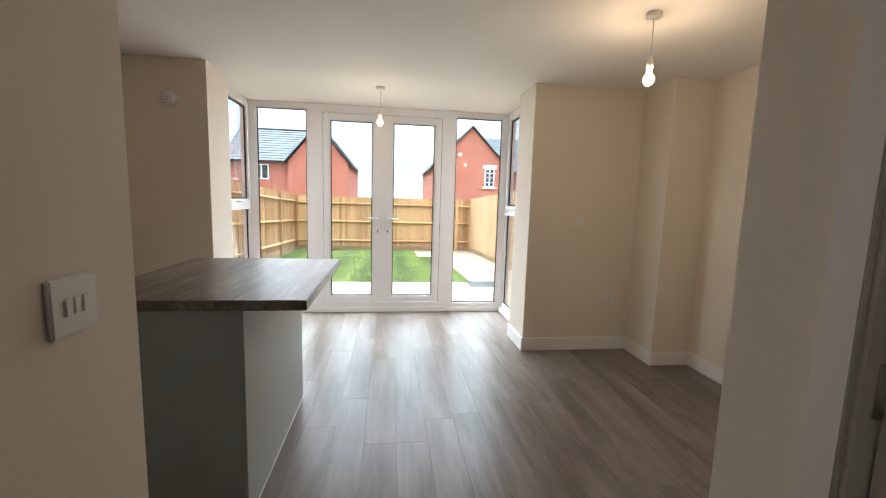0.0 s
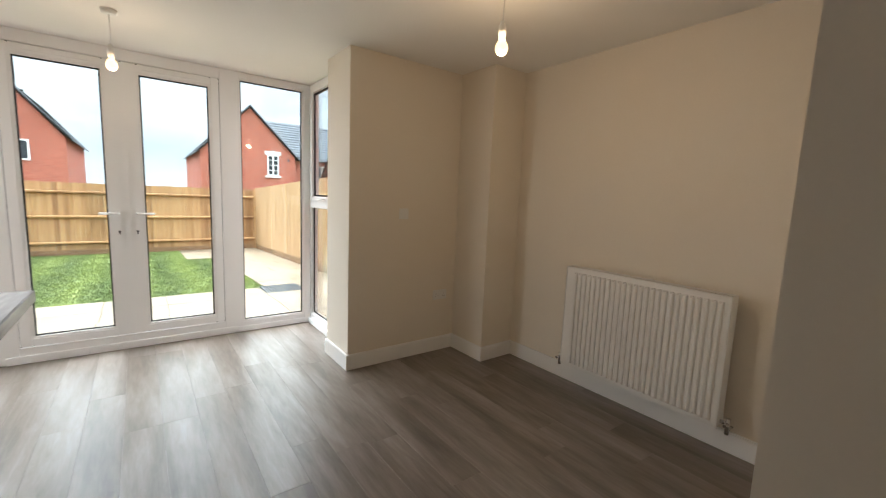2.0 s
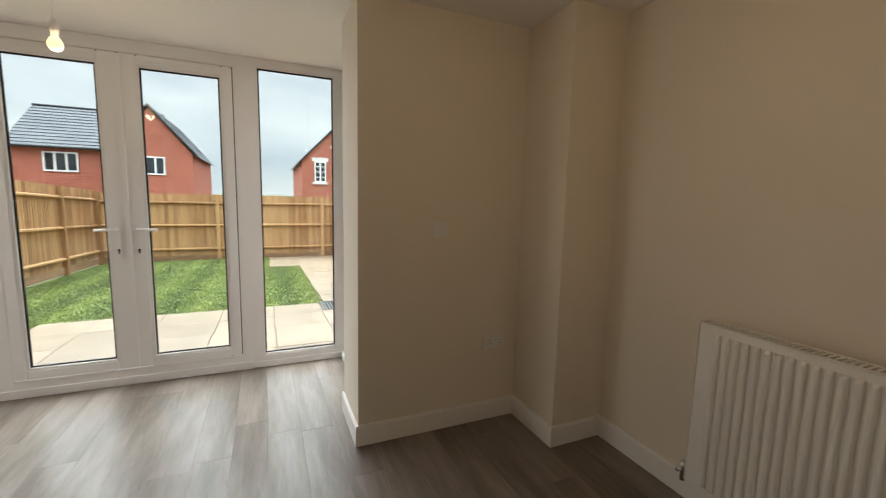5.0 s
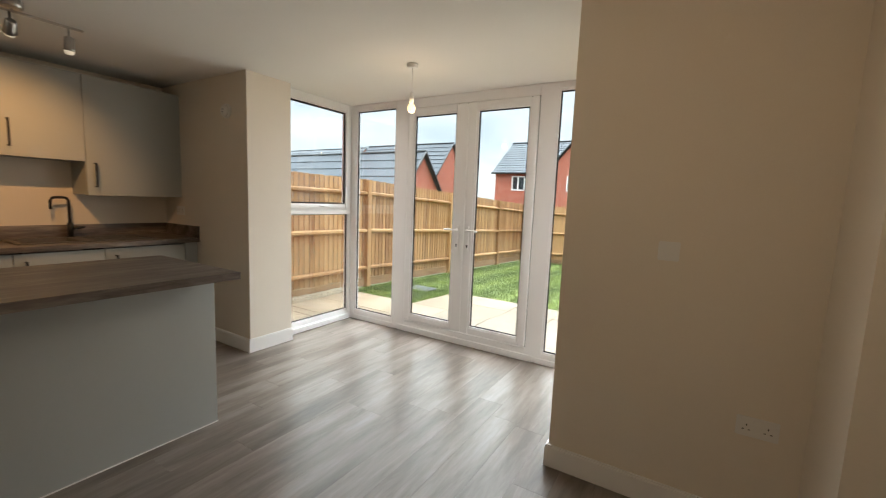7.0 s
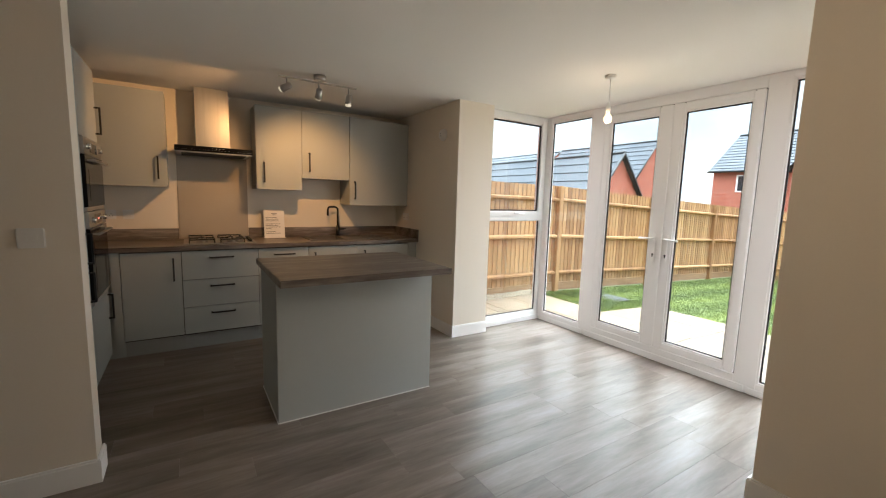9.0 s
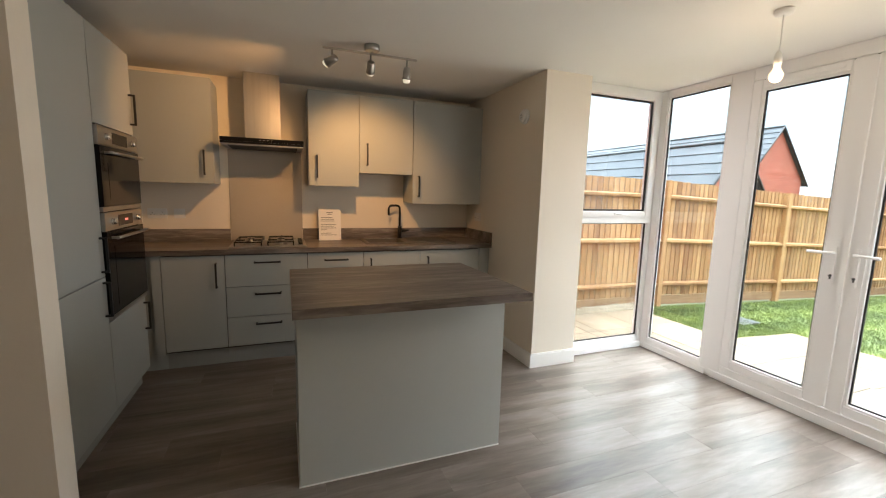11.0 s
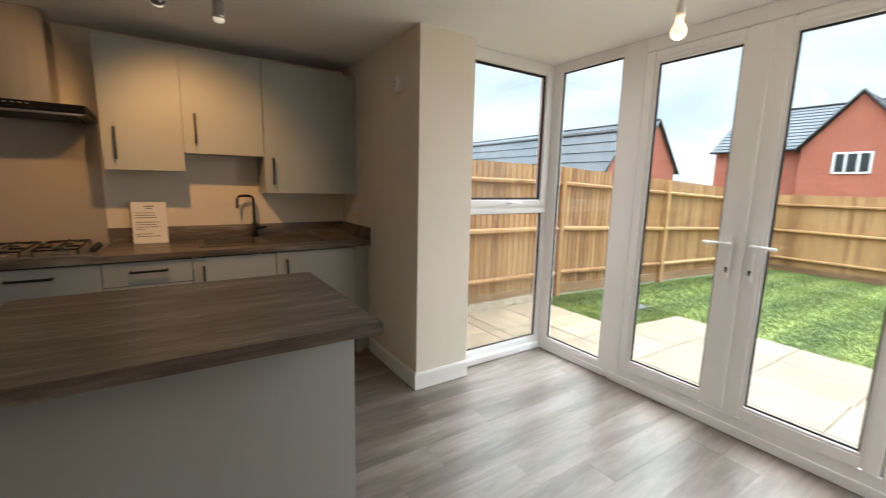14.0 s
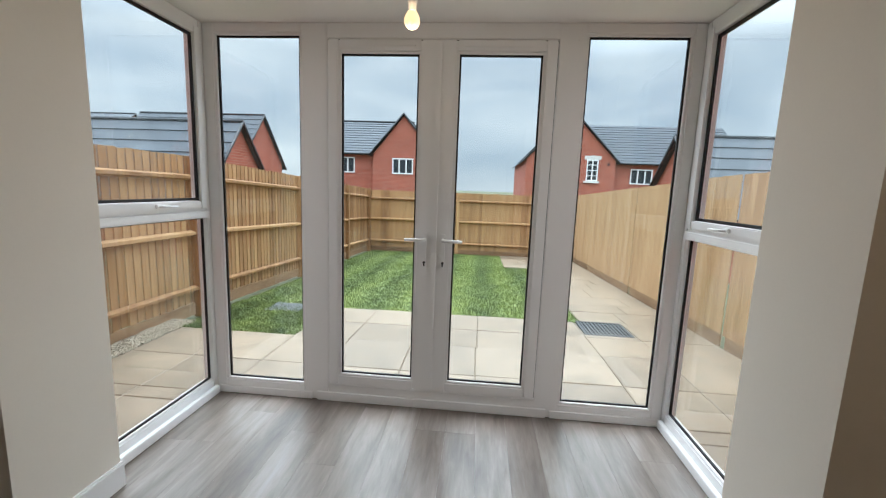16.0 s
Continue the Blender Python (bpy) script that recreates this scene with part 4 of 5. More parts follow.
part("bar", boxes(((-1.340, 2.13, H - 0.062), (-1.324, 2.76, H - 0.050)), ((-1.337, 2.44, H - 0.051), (-1.327, 2.456, H - 0.039)), bevel=0.002), STEEL, bar)
for p, q in SPOTS:
    p, d = Vector(p), (Vector(q) - Vector(p)).normalized()
    h = part("spot_head", tube(bmesh.new(), [p - d * 0.035, p - d * 0.03, p + d * 0.03, p + d * 0.045], [0.016, 0.024, 0.027, 0.031], 18, cap=True), STEEL, bar, "tilted brushed steel spotlight head")
    part("stem", tube(bmesh.new(), [(p.x, p.y, H - 0.061), (p.x, p.y, p.z)], 0.006, 10), STEEL, h)
    part("lens", tube(bmesh.new(), [p + d * 0.0455, p + d * 0.060, p + d * 0.068], [0.026, 0.024, 0.014], 18), SPOT_FACE, h, "glowing warm lamp").visible_shadow = False

# radiator
RY0, RY1, RZ0, RZ1, RF = 1.698, 2.727, 0.170, 0.903, 2.640
rad = thing("radiator", (2.70, 2.235, RZ0), "white ribbed double panel radiator on the wall", "radiator")
rib = bmesh.new()
box(rib, (RF + 0.013, RY0, RZ0), (RF + 0.022, RY1, RZ1 - 0.004), 0.003)
part("front_panel", rib, RADIATOR, rad, "ribbed white front panel")
pitch = 0.0362
n_rib = int((RY1 - RY0 - 0.06) / pitch)
flute = bmesh.new()
outline = [(0.015, 0.0), (0.005, 0.002), (0.0, 0.008), (0.0, pitch * 0.70 - 0.008), (0.005, pitch * 0.70 - 0.002), (0.015, pitch * 0.70)]
lo = [flute.verts.new((px, py, RZ0 + (0.044 if px < 0.005 else 0.030))) for px, py in outline]
hi = [flute.verts.new((px, py, RZ1 - (0.049 if px < 0.005 else 0.035))) for px, py in outline]
for k in range(5):
    flute.faces.new((lo[k], lo[k + 1], hi[k + 1], hi[k]))
flute.faces.new(lo[::-1])
flute.faces.new(hi)
flute = mesh_of("flute", flute, RADIATOR)
for i in range(n_rib):
    ob = new("flute", flute)
    ob.parent = rad
    ob.matrix_parent_inverse = Matrix.Translation(-rad.location)
    ob.location = (RF - 0.001, RY0 + 0.032 + i * pitch, 0)
part("back_panel", boxes(((2.728, RY0 + 0.01, RZ0), (2.738, RY1 - 0.01, RZ1 - 0.01)), bevel=0.002), RADIATOR, rad)
part("side_cover", boxes(((RF + 0.012, RY0 - 0.004, RZ0 + 0.01), (2.738, RY0 - 0.0005, RZ1)), bevel=0.001), RADIATOR, rad)
part("side_cover", boxes(((RF + 0.012, RY1 + 0.0005, RZ0 + 0.01), (2.738, RY1 + 0.004, RZ1)), bevel=0.001), RADIATOR, rad)
grille = boxes(((RF + 0.010, RY0, RZ1 - 0.004), (RF + 0.024, RY1, RZ1)), ((2.722, RY0, RZ1 - 0.004), (2.738, RY1, RZ1)))
yy = RY0 + 0.005
while yy < RY1 - 0.02:
    box(grille, (RF + 0.024, yy, RZ1 - 0.005), (2.722, yy + 0.008, RZ1 - 0.001))
    yy += 0.020
part("top_grille", grille, RADIATOR, rad)
# solid slab between the panels, coloured dark for the shade in there
part("convector", boxes(((2.668, RY0 + 0.02, RZ0 + 0.02), (2.715, RY1 - 0.02, RZ1 - 0.03))), SLOT, rad)
for y in (RY0 + 0.15, RY1 - 0.18):
    for z in (RZ0 + 0.1, RZ1 - 0.15):
        part("bracket", boxes(((2.7385, y, z), (XR - 0.0005, y + 0.03, z + 0.04))), RADIATOR, rad)
for y, s in ((RY0, -1), (RY1, 1)):
    v = tube(bmesh.new(), [(2.70, y, RZ0 + 0.03), (2.70, y + s * 0.045, RZ0 + 0.03)], 0.011, 12)
    tube(v, [(2.70, y + s * 0.04, RZ0 + 0.06), (2.70, y + s * 0.04, RZ0 - 0.03)], 0.012, 12)
    tube(v, [(2.70, y + s * 0.04, RZ0 - 0.012), (XR - 0.019, y + s * 0.04, RZ0 - 0.012)], 0.0075, 10)
    tube(v, [(2.70, y + s * 0.04, RZ0 + 0.03), (2.655, y + s * 0.04, RZ0 + 0.03)], 0.009, 10)
    part("valve", v, CHROME, rad, "chrome radiator valve and pipe")


# ---- garden ----
def gz(y):
    """Height of the ground: level by the house, then falling gently away."""
    if y < 6.5:
        return -0.15
    if y < 30:
        return -0.15 - 0.042 * (y - 6.5)
    return -1.137


ground = bmesh.new()
ys = [-2000, -200, -20, 6.5, 8, 10, 12, 15.2, 20, 30, 60, 200, 600, 2000]
xs = [-2000, -200, -40, -3.3, 3.4, 40, 200, 2000]
grid = [[ground.verts.new((x, y, gz(y) - 0.06)) for x in xs] for y in ys]
for r0, r1 in zip(grid, grid[1:]):
    for i in range(len(xs) - 1):
        ground.faces.new((r0[i], r0[i + 1], r1[i + 1], r1[i]))
setting("ground", ground, EARTH, "soil and rough grass falling away from the house")

outer = boxes(((XL - 0.30, 4.2115, -0.25), (BAY_L - 0.08, 4.30, 5.0)), ((BAY_R + 0.08, 4.2115, -0.25), (XR + 0.30, 4.30, 5.0)), ((BAY_L - 0.09, 4.30, -0.25), (BAY_R + 0.09, BAY_Y + 0.08, -0.005)))
setting("wall_outer", outer, OUTER, "red brick outside face of the house")

FLX, FRX, FY = -3.10, 3.17, 15.1
board_rail_side = boxes(((-0.0475, -0.006, 0), (0.0475, 0.006, 1.78)))
BOARD = mesh_of("board", board_rail_side, FENCE)
BOARD_PALE = mesh_of("board", boxes(((-0.056, -0.007, 0), (0.056, 0.007, 1.78))), PALE_FENCE)


def fence(p0, p1, stations, name_label, pale, tops=0.0, step=0.098, face=1):
    """A close-board fence from p0 to p1; face: the side (+1 left of the way) on which the boards stand off the rails."""
    p0, p1 = Vector((*p0, 0)), Vector((*p1, 0))
    d = (p1 - p0).normalized()
    nrm = Vector((-d.y, d.x, 0)) * face
    length = (p1 - p0).length
    f = thing("fence", (p0.x, p0.y, gz(p0.y) - 0.05), name_label, "fence", "garden fences")
    rot = math.atan2(d.y, d.x)
    stations = (0.0, *stations, length)
    for u in stations:
        c = p0 + d * u
        z = gz(c.y)
        m = boxes(((-0.05, -0.05, z - 0.06), (0.05, 0.05, z + 1.90 + tops)), bevel=0.006)
        bmesh.ops.transform(m, matrix=Matrix.Translation(c - nrm * 0.03) @ Matrix.Rotation(rot, 4, "Z"), verts=m.verts)
        if not pale:
            part("post", m, FENCE, f)
        else:
            m.free()
    for u0, u1 in zip(stations, stations[1:]):
        span = u1 - u0
        a = p0 + d * u0
        b = a + d * span
        za, zb = gz(a.y), gz(b.y)
        rake = (zb - za) / span
        for h, hh, nm, mt, off in ((0.0, 0.15, "gravel_board", GRAVEL_BOARD, 0.0), (0.30, 0.075, "rail", FENCE, -0.035), (0.98, 0.075, "rail", FENCE, -0.035), (1.65 + tops, 0.075, "rail", FENCE, -0.035)):
            if pale and nm == "rail":
                continue
            m = bmesh.new()
            box(m, (0.05, -0.012 if nm == "gravel_board" else -0.034, h), (span - 0.05, 0.012 if nm == "gravel_board" else 0.028, h + hh), 0.004)
            for v in m.verts:
                v.co.z += za + rake * v.co.x - 0.03
                if nm == "rail" and v.co.y < 0:
                    v.co.z -= 0.02 if (v.co.z - za - rake * v.co.x + 0.03) > h + hh / 2 else -0.02
            fl = Matrix.Translation(a + nrm * (-0.036 if nm == "rail" else 0.0)) @ Matrix.Rotation(rot, 4, "Z")
            if face < 0:
                fl = fl @ Matrix.Diagonal((1, -1, 1, 1))
            bmesh.ops.transform(m, matrix=fl, verts=m.verts)
            part(nm, m, mt, f)
        n = int((span - 0.02) / step)
        for i in range(n):
            u = 0.05 + (i + 0.5) * (span - 0.06) / n
            c = a + d * u
            ob = new("board", BOARD_PALE if pale else BOARD)
            ob.parent = f
            ob.matrix_parent_inverse = Matrix.Translation(-f.location)
            ob.matrix_basis = Matrix.Translation((c.x + nrm.x * 0.010, c.y + nrm.y * 0.010, za + rake * u + 0.122 + random.uniform(-0.006, 0.006) + tops)) @ Matrix.Rotation(rot + random.uniform(-0.02, 0.02) + (0.13 if not pale else 0.07), 4, "Z")


random.seed(3)
fence((FLX, 4.35), (FLX, FY), (2.93, 5.85, 8.70), "golden close-board timber fence with exposed rails and posts", False, 0.0, face=1)
fence((FLX + 0.06, FY), (FRX - 0.02, FY), (2.76, 5.68), "golden close-board timber fence at the garden's end", False, -0.04, face=1)
fence((FRX, 4.35), (FRX, FY), (2.9, 5.8, 8.7), "pale close-board timber fence with a plain face", True, 0.0, 0.113, face=1)

# paving: flags in running courses
patio = setting("patio", boxes(((FLX + 0.28, 5.20, -0.20), (FRX - 0.05, 6.5, -0.161))), MORTAR, "buff sandstone flag patio by the doors", "patio")
flag_meshes = {}


def flag(x0, y0, x1, y1, parent):
    w, h = round(x1 - x0 - 0.005, 3), round(y1 - y0 - 0.005, 3)
    if w < 0.05 or h < 0.05:
        return
    if (w, h) not in flag_meshes:
        bm = bmesh.new()
        lo = [(-w / 2, -h / 2), (w / 2, -h / 2), (w / 2, h / 2), (-w / 2, h / 2)]
        e = 0.006
        v0 = [bm.verts.new((x, y, -0.03)) for x, y in lo]
        v1 = [bm.verts.new((x, y, -0.006)) for x, y in lo]
        v2 = [bm.verts.new((x * (1 - 2 * e / w), y * (1 - 2 * e / h), 0)) for x, y in lo]
        for a, b in ((v0, v1), (v1, v2)):
            for i in range(4):
                bm.faces.new((a[i], a[(i + 1) % 4], b[(i + 1) % 4], b[i]))
        bm.faces.new(v2)
        flag_meshes[(w, h)] = mesh_of("flagstone", bm, FLAG)
    yc = (y0 + y1) / 2
    ob = new("flagstone", flag_meshes[(w, h)])
    ob.parent = parent
    slope = -0.042 if yc > 6.5 else 0.0
    ob.matrix_basis = Matrix.Translation(((x0 + x1) / 2, yc, gz(yc) + random.uniform(-0.002, 0.002))) @ Matrix.Rotation(math.atan(slope) + random.uniform(-0.003, 0.003), 4, "X") @ Matrix.Rotation(random.uniform(-0.004, 0.004), 4, "Y")


random.seed(11)
courses = ((5.20, 5.36), (5.36, 5.96), (5.96, 6.62), (6.62, 7.22), (7.22, 7.86))
joints = (-2.80, -2.19, -1.53, -0.92, -0.25, 0.41, 1.04, 1.66, 2.28, FRX - 0.06)
for a, b in courses:
    shift = [random.uniform(-0.012, 0.012) for _ in joints]
    shift[0] = shift[2] = shift[7] = shift[8] = shift[9] = 0.0
    for k, (xa, xb) in enumerate(zip(joints, joints[1:])):
        if (b > 6.7 and xb < -1.5) or (a > 7.0 and k == 7):
            continue
        flag(xa + shift[k], a, xb + shift[k + 1], b, patio)
for xa, xb in ((-2.80, -1.47), (1.68, FRX - 0.06)):
    for a, b in ((4.31, 4.70), (4.70, 5.20)):
        flag(xa, a, xa + 0.62, b, patio)
        flag(xa + 0.62, a, xb, b, patio)
part("bedding", boxes(((-2.80, 4.31, -0.20), (-1.47, 5.195, -0.161)), ((1.68, 4.31, -0.20), (FRX - 0.06, 5.195, -0.161))), MORTAR, patio)
path = setting("path", boxes(((1.74, 7.85, -0.32), (FRX - 0.05, 7.86, -0.26))), MORTAR, "buff sandstone flag path beside the fence", "path")
y, k = 7.85, 0
while y < 14.9:
    h = (0.60, 0.45, 0.60, 0.75)[k % 4]
    cut = 2.35 + 0.2 * ((k * 7) % 3)
    left = 1.76 if y < 12.6 else 1.05
    if left < 1.5:
        flag(left, y, 1.76, y + h, path)
    flag(1.76, y, cut, y + h, path)
    flag(cut, y, FRX - 0.06, y + h, path)
    y += h
    k += 1
flag(1.66, 7.22, 2.28, 7.33, patio)
bed = bmesh.new()
for x0, x1, y0, y1 in ((FLX + 0.28, FRX - 0.05, 6.49, 6.74), (-1.53, FRX - 0.05, 6.70, 7.86), (1.74, FRX - 0.05, 7.85, 14.95), (1.04, 1.76, 12.5, 14.95)):
    v = [bed.verts.new((x, y, gz(y) - 0.012)) for x, y in ((x0, y0), (x1, y0), (x1, y1), (x0, y1))]
    bed.faces.new(v)
part("bedding", bed, MORTAR, path)

cover = thing("drain_cover", (1.98, 7.59, gz(7.59) - 0.02), "square grey metal drain grating set in the patio", "drain cover")
gt = bmesh.new()
z = gz(7.59) + 0.008
for a, b in (((1.69, 7.34), (2.25, 7.37)), ((1.69, 7.83), (2.25, 7.86)), ((1.69, 7.37), (1.72, 7.83)), ((2.22, 7.37), (2.25, 7.83))):
    box(gt, (*a, z - 0.024), (*b, z), 0.002)
part("frame", gt, IRON, cover)
for i in range(11):
    part("bar", boxes(((1.733 + i * 0.045, 7.372, z - 0.02), (1.753 + i * 0.045, 7.828, z - 0.003))), IRON, cover)
for i in range(7):
    part("bar", boxes(((1.722, 7.40 + i * 0.062, z - 0.022), (2.218, 7.415 + i * 0.062, z - 0.006))), IRON, cover)
cover2 = solid("manhole_cover", boxes(((-2.36, 7.50, gz(7.68) - 0.03), (-1.90, 7.88, gz(7.68) + 0.008)), bevel=0.006), IRON, "dark grey inspection cover in the lawn", "drain cover")

# lawn: an L-shaped turf with blades
turf = bmesh.new()
LAWNS = ((FLX + 0.22, -1.54, 6.64, 7.90), (FLX + 0.22, 1.73, 7.88, 12.55), (FLX + 0.22, 1.03, 12.55, 14.95))
for x0, x1, y0, y1 in LAWNS:
    v = [turf.verts.new((x, y, gz(y) - 0.008)) for x, y in ((x0, y0), (x1, y0), (x1, y1), (x0, y1))]
    w = [turf.verts.new((x, y, gz(y) - 0.05)) for x, y in ((x0, y0), (x1, y0), (x1, y1), (x0, y1))]
    turf.faces.new(v)
    for i in range(4):
        turf.faces.new((w[i], w[(i + 1) % 4], v[(i + 1) % 4], v[i]))
tagged(new("lawn", mesh_of("lawn", turf, LAWN)), "freshly laid striped green lawn", "lawn", kind="structure")
rng = np.random.default_rng(4)
verts, tris = [], []
for (x0, x1, y0, y1), n in zip(LAWNS, (14000, 90000, 26000)):
    px, py = rng.uniform(x0 - 0.015, x1 + 0.02, n), rng.uniform(y0 - 0.02, y1, n)
    pz = np.where(py < 6.5, -0.15, -0.15 - 0.042 * (py - 6.5)) - 0.01
    ang, hgt, wid = rng.uniform(0, 2 * np.pi, n), rng.uniform(0.014, 0.038, n), rng.uniform(0.003, 0.007, n)
    tx, ty = rng.normal(0, 0.014, n), rng.normal(0, 0.014, n)
    a = np.stack([px - np.cos(ang) * wid, py - np.sin(ang) * wid, pz], 1)
    b = np.stack([px + np.cos(ang) * wid, py + np.sin(ang) * wid, pz], 1)
    c = np.stack([px + tx, py + ty, pz + hgt], 1)
    verts.append(np.stack([a, b, c], 1).reshape(-1, 3))
verts = np.concatenate(verts)
me = bpy.data.meshes.new("grass")
me.from_pydata(verts.tolist(), [], np.arange(len(verts)).reshape(-1, 3).tolist())
me.materials.append(LAWN)
tagged(new("grass", me), "short mown grass blades on the lawn", "grass", kind="stuff")

# gravel strip between paving and fence
gv, gf = [], []
tmpl = [(1, 0, 0), (-1, 0, 0), (0, 1, 0), (0, -1, 0), (0, 0, 1), (0, 0, -1)]
tf = [(0, 2, 4), (2, 1, 4), (1, 3, 4), (3, 0, 4), (2, 0, 5), (1, 2, 5), (3, 1, 5), (0, 3, 5)]
for i in range(2600):
    c = Vector((random.uniform(FLX + 0.02, FLX + 0.29), random.uniform(4.35, 6.85), -0.155 + random.uniform(-0.01, 0.012)))
    r = [random.uniform(0.008, 0.017) for _ in range(3)]
    q = Euler((random.uniform(0, 3), random.uniform(0, 3), random.uniform(0, 3))).to_matrix()
    o = len(gv)
    gv += [tuple(c + q @ Vector((p[0] * r[0], p[1] * r[1], p[2] * r[2]))) for p in tmpl]
    gf += [tuple(o + j for j in f) for f in tf]
me = bpy.data.meshes.new("gravel")
me.from_pydata(gv, [], gf)
me.materials.append(PEBBLE)
tagged(new("gravel", me), "pale gravel strip along the foot of the fence", "gravel", kind="stuff")


# ---- neighbouring houses ----
def roof_courses(bm, e0, e1, r0, r1, n, lip=0.035):
    """A tiled slope from the eave e0-e1 to the ridge r0-r1, in n overlapping courses."""
    e0, e1, r0, r1 = map(Vector, (e0, e1, r0, r1))
    nrm = (e1 - e0).cross(r0 - e0).normalized()
    if nrm.z < 0:
        nrm = -nrm
    for i in range(n):
        a, b = i / n, min(1.0, (i + 1.12) / n)
        lo0, lo1, hi0, hi1 = e0.lerp(r0, a), e1.lerp(r1, a), e0.lerp(r0, b), e1.lerp(r1, b)
        v = [bm.verts.new(p) for p in (lo0 - nrm * 0.01, lo1 - nrm * 0.01, lo1 + nrm * lip, lo0 + nrm * lip, hi0, hi1)]
        bm.faces.new((v[0], v[1], v[2], v[3]))
        bm.faces.new((v[3], v[2], v[5], v[4]))


def gable_wall(bm, a, b, zb, ze, apex, thick):
    """A wall from plan point a to b with a gable to apex height; thick: plan vector inwards."""
    a, b, t = Vector((*a, 0)), Vector((*b, 0)), Vector((*thick, 0))
    m = (a + b) / 2
    pts = [(a, zb), (b, zb), (b, ze), (m, apex), (a, ze)]
    f0, f1 = [bm.verts.new((p.x, p.y, z)) for p, z in pts], [bm.verts.new((p.x + t.x, p.y + t.y, z)) for p, z in pts]
    bm.faces.new(f0)
    bm.faces.new(f1[::-1])
    for i in range(5):
        bm.faces.new((f0[i], f0[(i + 1) % 5], f1[(i + 1) % 5], f1[i]))
    return bm


def house_window(parent, x, y, z, w, h, lights=3, georgian=False, sill=True):
    wn = part("window", boxes(((x - w / 2, y - 0.03, z - h / 2), (x + w / 2, y + 0.04, z + h / 2))), DARK_PANE, parent, "dark reflecting window")
    fr = ring(bmesh.new(), "y", y - 0.06, 0.04, x - w / 2, x + w / 2, z - h / 2, z + h / 2, 0.07, 0)
    for i in range(1, lights):
        u = x - w / 2 + w * i / lights
        box(fr, (u - 0.04, y - 0.06, z - h / 2 + 0.07), (u + 0.04, y - 0.02, z + h / 2 - 0.07))
    if georgian:
        for i in (1, 2, 3):
            zz = z - h / 2 + h * i / 4
            box(fr, (x - w / 2 + 0.07, y - 0.055, zz - 0.02), (x + w / 2 - 0.07, y - 0.025, zz + 0.02))
    part("frame", fr, UPVC, wn, "white window frame")
    if georgian:
        part("surround", boxes(((x - w / 2 - 0.16, y - 0.05, z + h / 2), (x + w / 2 + 0.16, y + 0.01, z + h / 2 + 0.24)), ((x - 0.10, y - 0.08, z + h / 2 - 0.02), (x + 0.10, y - 0.051, z + h / 2 + 0.27)), ((x - w / 2 - 0.14, y - 0.10, z - h / 2 - 0.13), (x + w / 2 + 0.14, y + 0.01, z - h / 2))), STONE, wn, "white stone lintel and sill")


def verge(bm, a, b, w=0.11):
    a, b = Vector(a), Vector(b)
    tube(bm, [a, b], w / 2, 6)


houses = "neighbouring houses"
# house with a projecting gable beyond the garden
A = thing("house", (-5.5, 30, gz(27)), "red brick house with a gabled wing and slate-grey roof", "house", houses)
ga = gz(27)
wall = gable_wall(bmesh.new(), (-6.1, 27.0), (-2.45, 27.0), ga - 0.1, 3.42, 5.62, (0, 8))
box(wall, (-10.0, 27.7, ga - 0.1), (-6.1, 34.0, 3.5))
part("wall", wall, BRICK, A)
rf = bmesh.new()
roof_courses(rf, (-10.2, 27.45, 3.42), (-5.3, 27.45, 3.42), (-10.2, 30.9, 5.82), (-4.3, 30.9, 5.82), 13)
roof_courses(rf, (-10.2, 34.3, 3.42), (-5.3, 34.3, 3.42), (-10.2, 30.9, 5.82), (-4.3, 30.9, 5.82), 6)
roof_courses(rf, (-6.32, 26.85, 3.28), (-6.32, 35, 3.28), (-4.275, 26.85, 5.74), (-4.275, 35, 5.74), 12)
roof_courses(rf, (-2.23, 26.85, 3.28), (-2.23, 35, 3.28), (-4.275, 26.85, 5.74), (-4.275, 35, 5.74), 12)
part("roof", rf, SLATE, A, "blue-grey tiled roof")
vg = bmesh.new()
verge(vg, (-6.32, 26.86, 3.30), (-4.275, 26.86, 5.74))
verge(vg, (-2.23, 26.86, 3.30), (-4.275, 26.86, 5.74))
verge(vg, (-10.2, 27.42, 3.42), (-6.2, 27.42, 3.42), 0.14)
verge(vg, (-10.2, 30.9, 5.86), (-4.3, 30.9, 5.86), 0.12)
part("verge", vg, DARK_TRIM, A, "black verge and gutter")
house_window(A, -4.3, 27.0, 2.72, 1.25, 0.92)
house_window(A, -4.1, 27.0, 0.45, 1.25, 1.0)
house_window(A, -8.1, 27.7, 2.75, 1.35, 0.95)

# house with the stone-dressed window
B = thing("house", (9, 33, gz(30)), "red brick house with a tall gable and a stone-dressed window", "house", houses)
gb = gz(30)
wall = gable_wall(bmesh.new(), (3.25, 30.0), (8.9, 30.0), gb - 0.1, 3.62, 6.52, (0, 9))
box(wall, (8.9, 30.9, gb - 0.1), (17.0, 37.0, 3.62))
part("wall", wall, BRICK, B)
rf = bmesh.new()
roof_courses(rf, (3.05, 29.85, 3.46), (3.05, 39, 3.46), (6.075, 29.85, 6.64), (6.075, 39, 6.64), 14)
roof_courses(rf, (9.1, 29.85, 3.46), (9.1, 39, 3.46), (6.075, 29.85, 6.64), (6.075, 39, 6.64), 14)
roof_courses(rf, (8.0, 30.6, 3.52), (17.2, 30.6, 3.52), (6.5, 34.0, 6.45), (17.2, 34.0, 6.45), 15)
part("roof", rf, SLATE, B, "blue-grey tiled roof")
vg = bmesh.new()
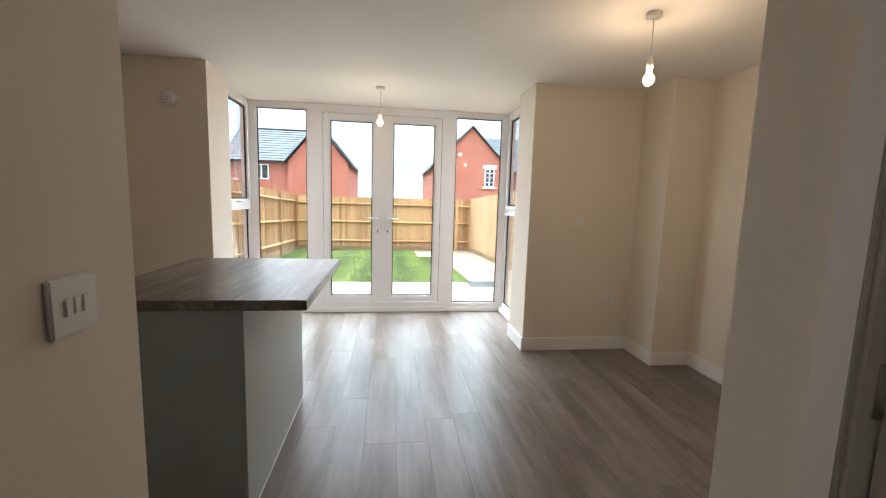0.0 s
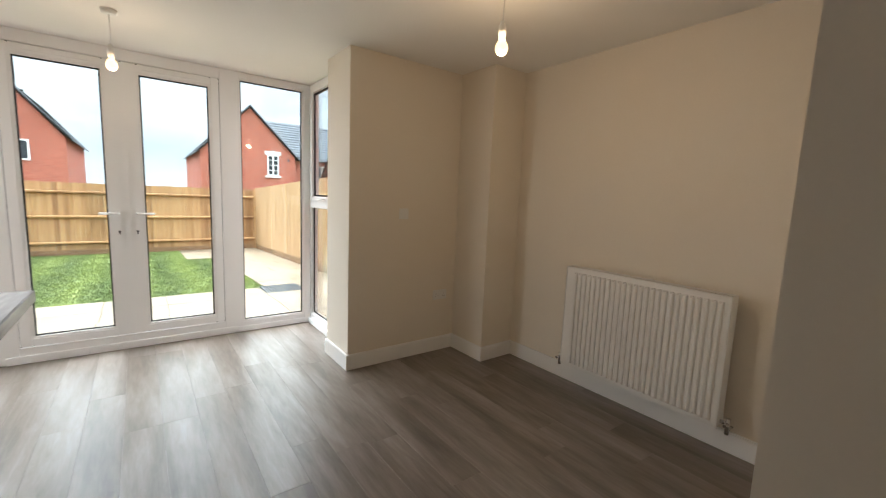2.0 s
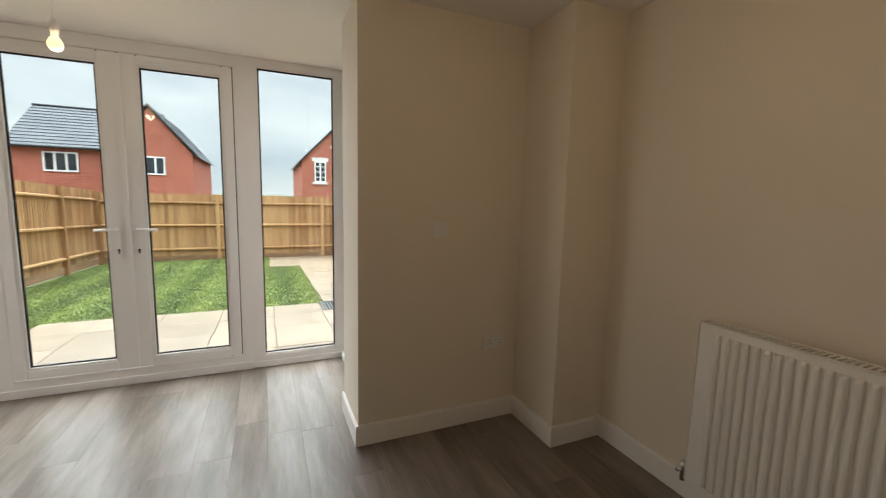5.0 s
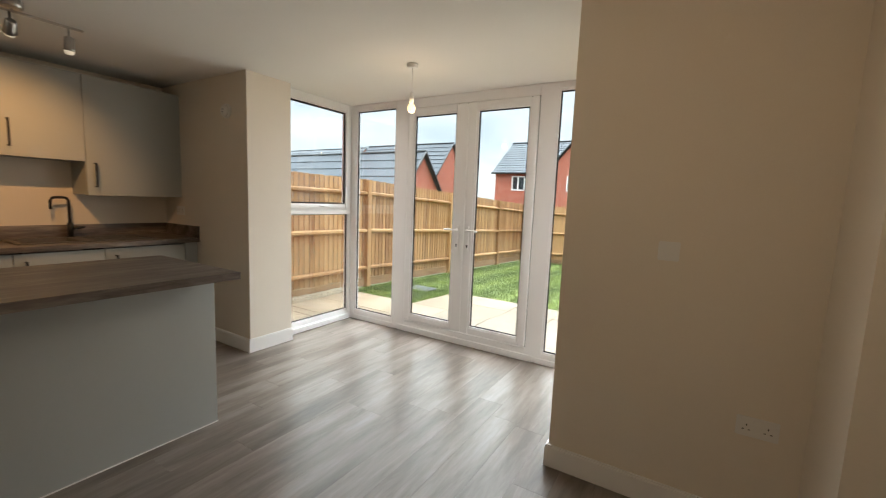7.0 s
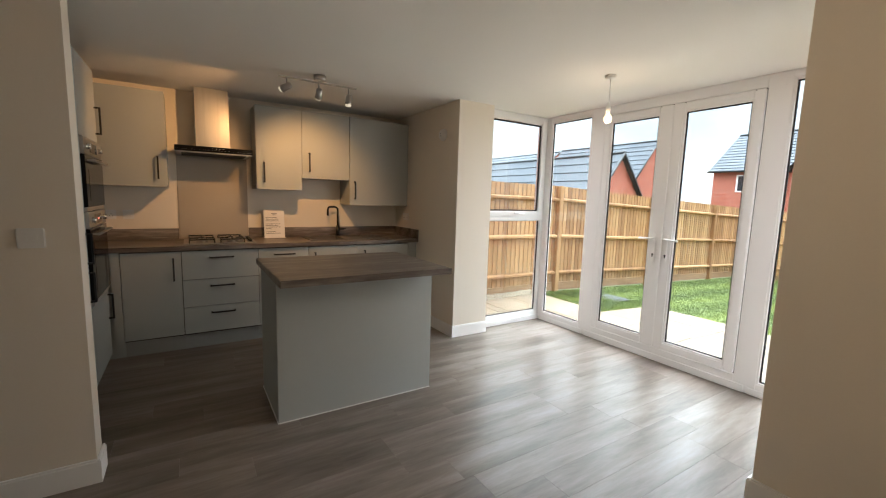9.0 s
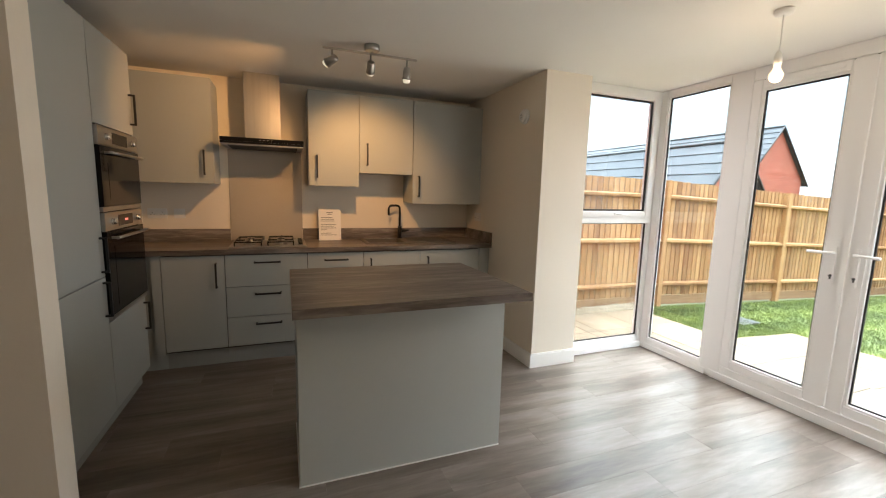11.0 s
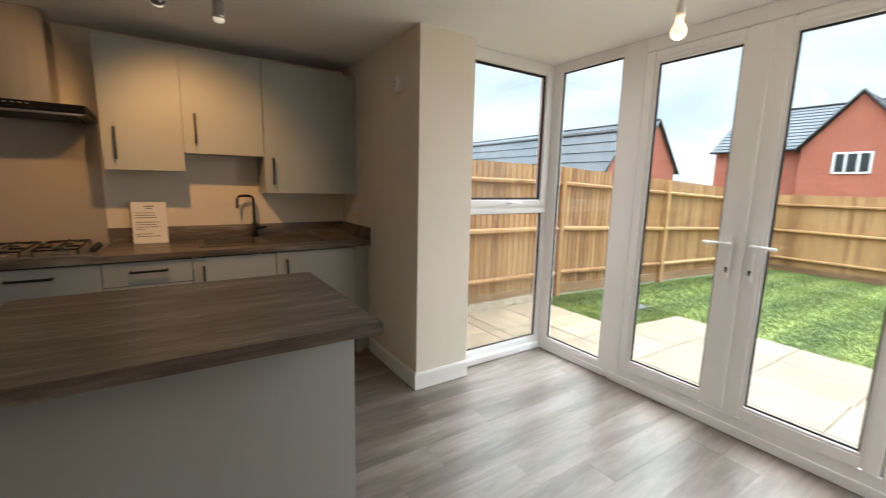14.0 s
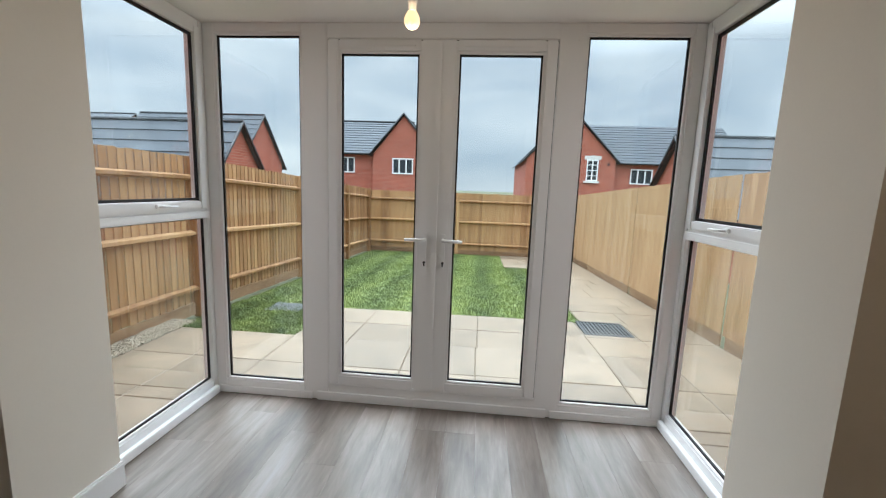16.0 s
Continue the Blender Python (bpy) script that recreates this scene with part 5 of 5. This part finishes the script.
verge(vg, (3.05, 29.86, 3.48), (6.075, 29.86, 6.64))
verge(vg, (9.1, 29.86, 3.48), (6.075, 29.86, 6.64))
verge(vg, (9.1, 30.58, 3.52), (17.2, 30.58, 3.52), 0.14)
tube(vg, [(9.1, 30.75, 3.4), (9.1, 30.75, gb)], 0.05, 8)
part("verge", vg, DARK_TRIM, B, "black verge, gutter and downpipe")
house_window(B, 7.45, 30.0, 3.0, 0.72, 1.35, 2, True)
house_window(B, 4.4, 30.0, 2.95, 0.72, 1.35, 2, True)
house_window(B, 10.85, 30.9, 2.72, 1.4, 0.98)
part("vent", tube(bmesh.new(), [(5.2, 30.001, 4.6), (5.2, 29.97, 4.6)], 0.13, 16), STONE, B)
part("vent", tube(bmesh.new(), [(8.45, 30.001, 3.4), (8.45, 29.97, 3.4)], 0.09, 12), DARK_TRIM, B)


def side_building(x0, x1, yc, half, zb, ze, zr, label, courses, windows=()):
    """A building whose ridge runs along x; the gable at x0 faces the garden."""
    t = thing("house" if zr > 4 else "garage", ((x0 + x1) / 2, yc, zb), label, "house" if zr > 4 else "garage", houses if zr > 4 else "neighbouring garages")
    s = 1 if x1 > x0 else -1
    w = gable_wall(bmesh.new(), (x0, yc - half), (x0, yc + half), zb, ze, zr - 0.06, (x1 - x0, 0))
    part("wall", w, BRICK, t)
    rf = bmesh.new()
    xa, over = x0 - s * 0.15, 0.25
    k = (zr - ze) / half
    for sy in (-1, 1):
        roof_courses(rf, (xa, yc + sy * (half + over), ze - k * over), (x1, yc + sy * (half + over), ze - k * over), (xa, yc, zr), (x1, yc, zr), courses, 0.03)
    part("roof", rf, SLATE, t, "blue-grey tiled roof")
    vg = bmesh.new()
    for sy in (-1, 1):
        verge(vg, (xa, yc + sy * (half + over), ze - k * over), (xa, yc, zr), 0.08)
    verge(vg, (xa, yc, zr + 0.02), (x1, yc, zr + 0.02), 0.09)
    part("verge", vg, DARK_TRIM, t, "black verge")
    return t


side_building(-6.4, -18.5, 13.7, 1.5, gz(14) - 0.1, 1.25, 3.08, "low red brick garage with a slate-grey pitched roof", 7)
side_building(-10.75, -17.3, 22.9, 2.0, gz(23) - 0.1, 2.5, 4.80, "red brick house with a slate-grey pitched roof", 10)
side_building(-20.0, -31, 25.5, 3.6, gz(25) - 0.1, 2.6, 5.15, "red brick house with a slate-grey roof further off", 10)
side_building(5.5, 16.5, 14.0, 1.75, gz(14) - 0.1, 1.25, 3.02, "low red brick garage beyond the pale fence", 7)

# ---- floor planks, last ----
floor = setting("floor", boxes(((XL - 0.3, BACK - 0.12, -0.26), (XR + 0.3, 4.24, -0.004)), ((BAY_L - 0.07, 4.24, -0.26), (BAY_R + 0.07, BAY_Y + 0.07, -0.004))), SUB, "grey oak effect vinyl plank floor", "floor")
plank_meshes = {}
PW, PL = 0.181, 1.22


def plank(x0, x1, y0, y1):
    w, l = round(x1 - x0, 3), round(y1 - y0, 3)
    if w < 0.02 or l < 0.02:
        return
    if (w, l) not in plank_meshes:
        bm = bmesh.new()
        c = 0.0007
        lo = [(-w / 2, -l / 2), (w / 2, -l / 2), (w / 2, l / 2), (-w / 2, l / 2)]
        v1 = [bm.verts.new((x, y, -0.0035)) for x, y in lo]
        v2 = [bm.verts.new((x - math.copysign(c * 0.3, x), y - math.copysign(c * 0.3, y), -0.0005)) for x, y in lo]
        v3 = [bm.verts.new((x - math.copysign(c, x), y - math.copysign(c, y), 0)) for x, y in lo]
        for a, b in ((v1, v2), (v2, v3)):
            for i in range(4):
                bm.faces.new((a[i], a[(i + 1) % 4], b[(i + 1) % 4], b[i]))
        bm.faces.new(v3)
        plank_meshes[(w, l)] = mesh_of("plank", bm, PLANK)
    ob = new("plank", plank_meshes[(w, l)])
    ob.parent = floor
    ob.location = ((x0 + x1) / 2, (y0 + y1) / 2, 0)


random.seed(21)
x, col = XL, 0
while x < XR:
    x1 = min(x + PW, XR)
    xc = (x + x1) / 2
    ya = BACK if HALL_L - 0.1 < xc < HALL_R + 0.1 else 0.31 if xc < HALL_L else HALL_YR
    yb = BAY_Y if BAY_L + 0.02 < xc < BAY_R - 0.02 else PY
    y = ya - random.uniform(0.0, PL)
    while y < yb:
        plank(x, x1, max(y, ya), min(y + PL, yb))
        y += PL
    x, col = x1, col + 1
# a strip that closes the floor along the bay's side
plank(1.503, BAY_R, 4.21, BAY_Y)
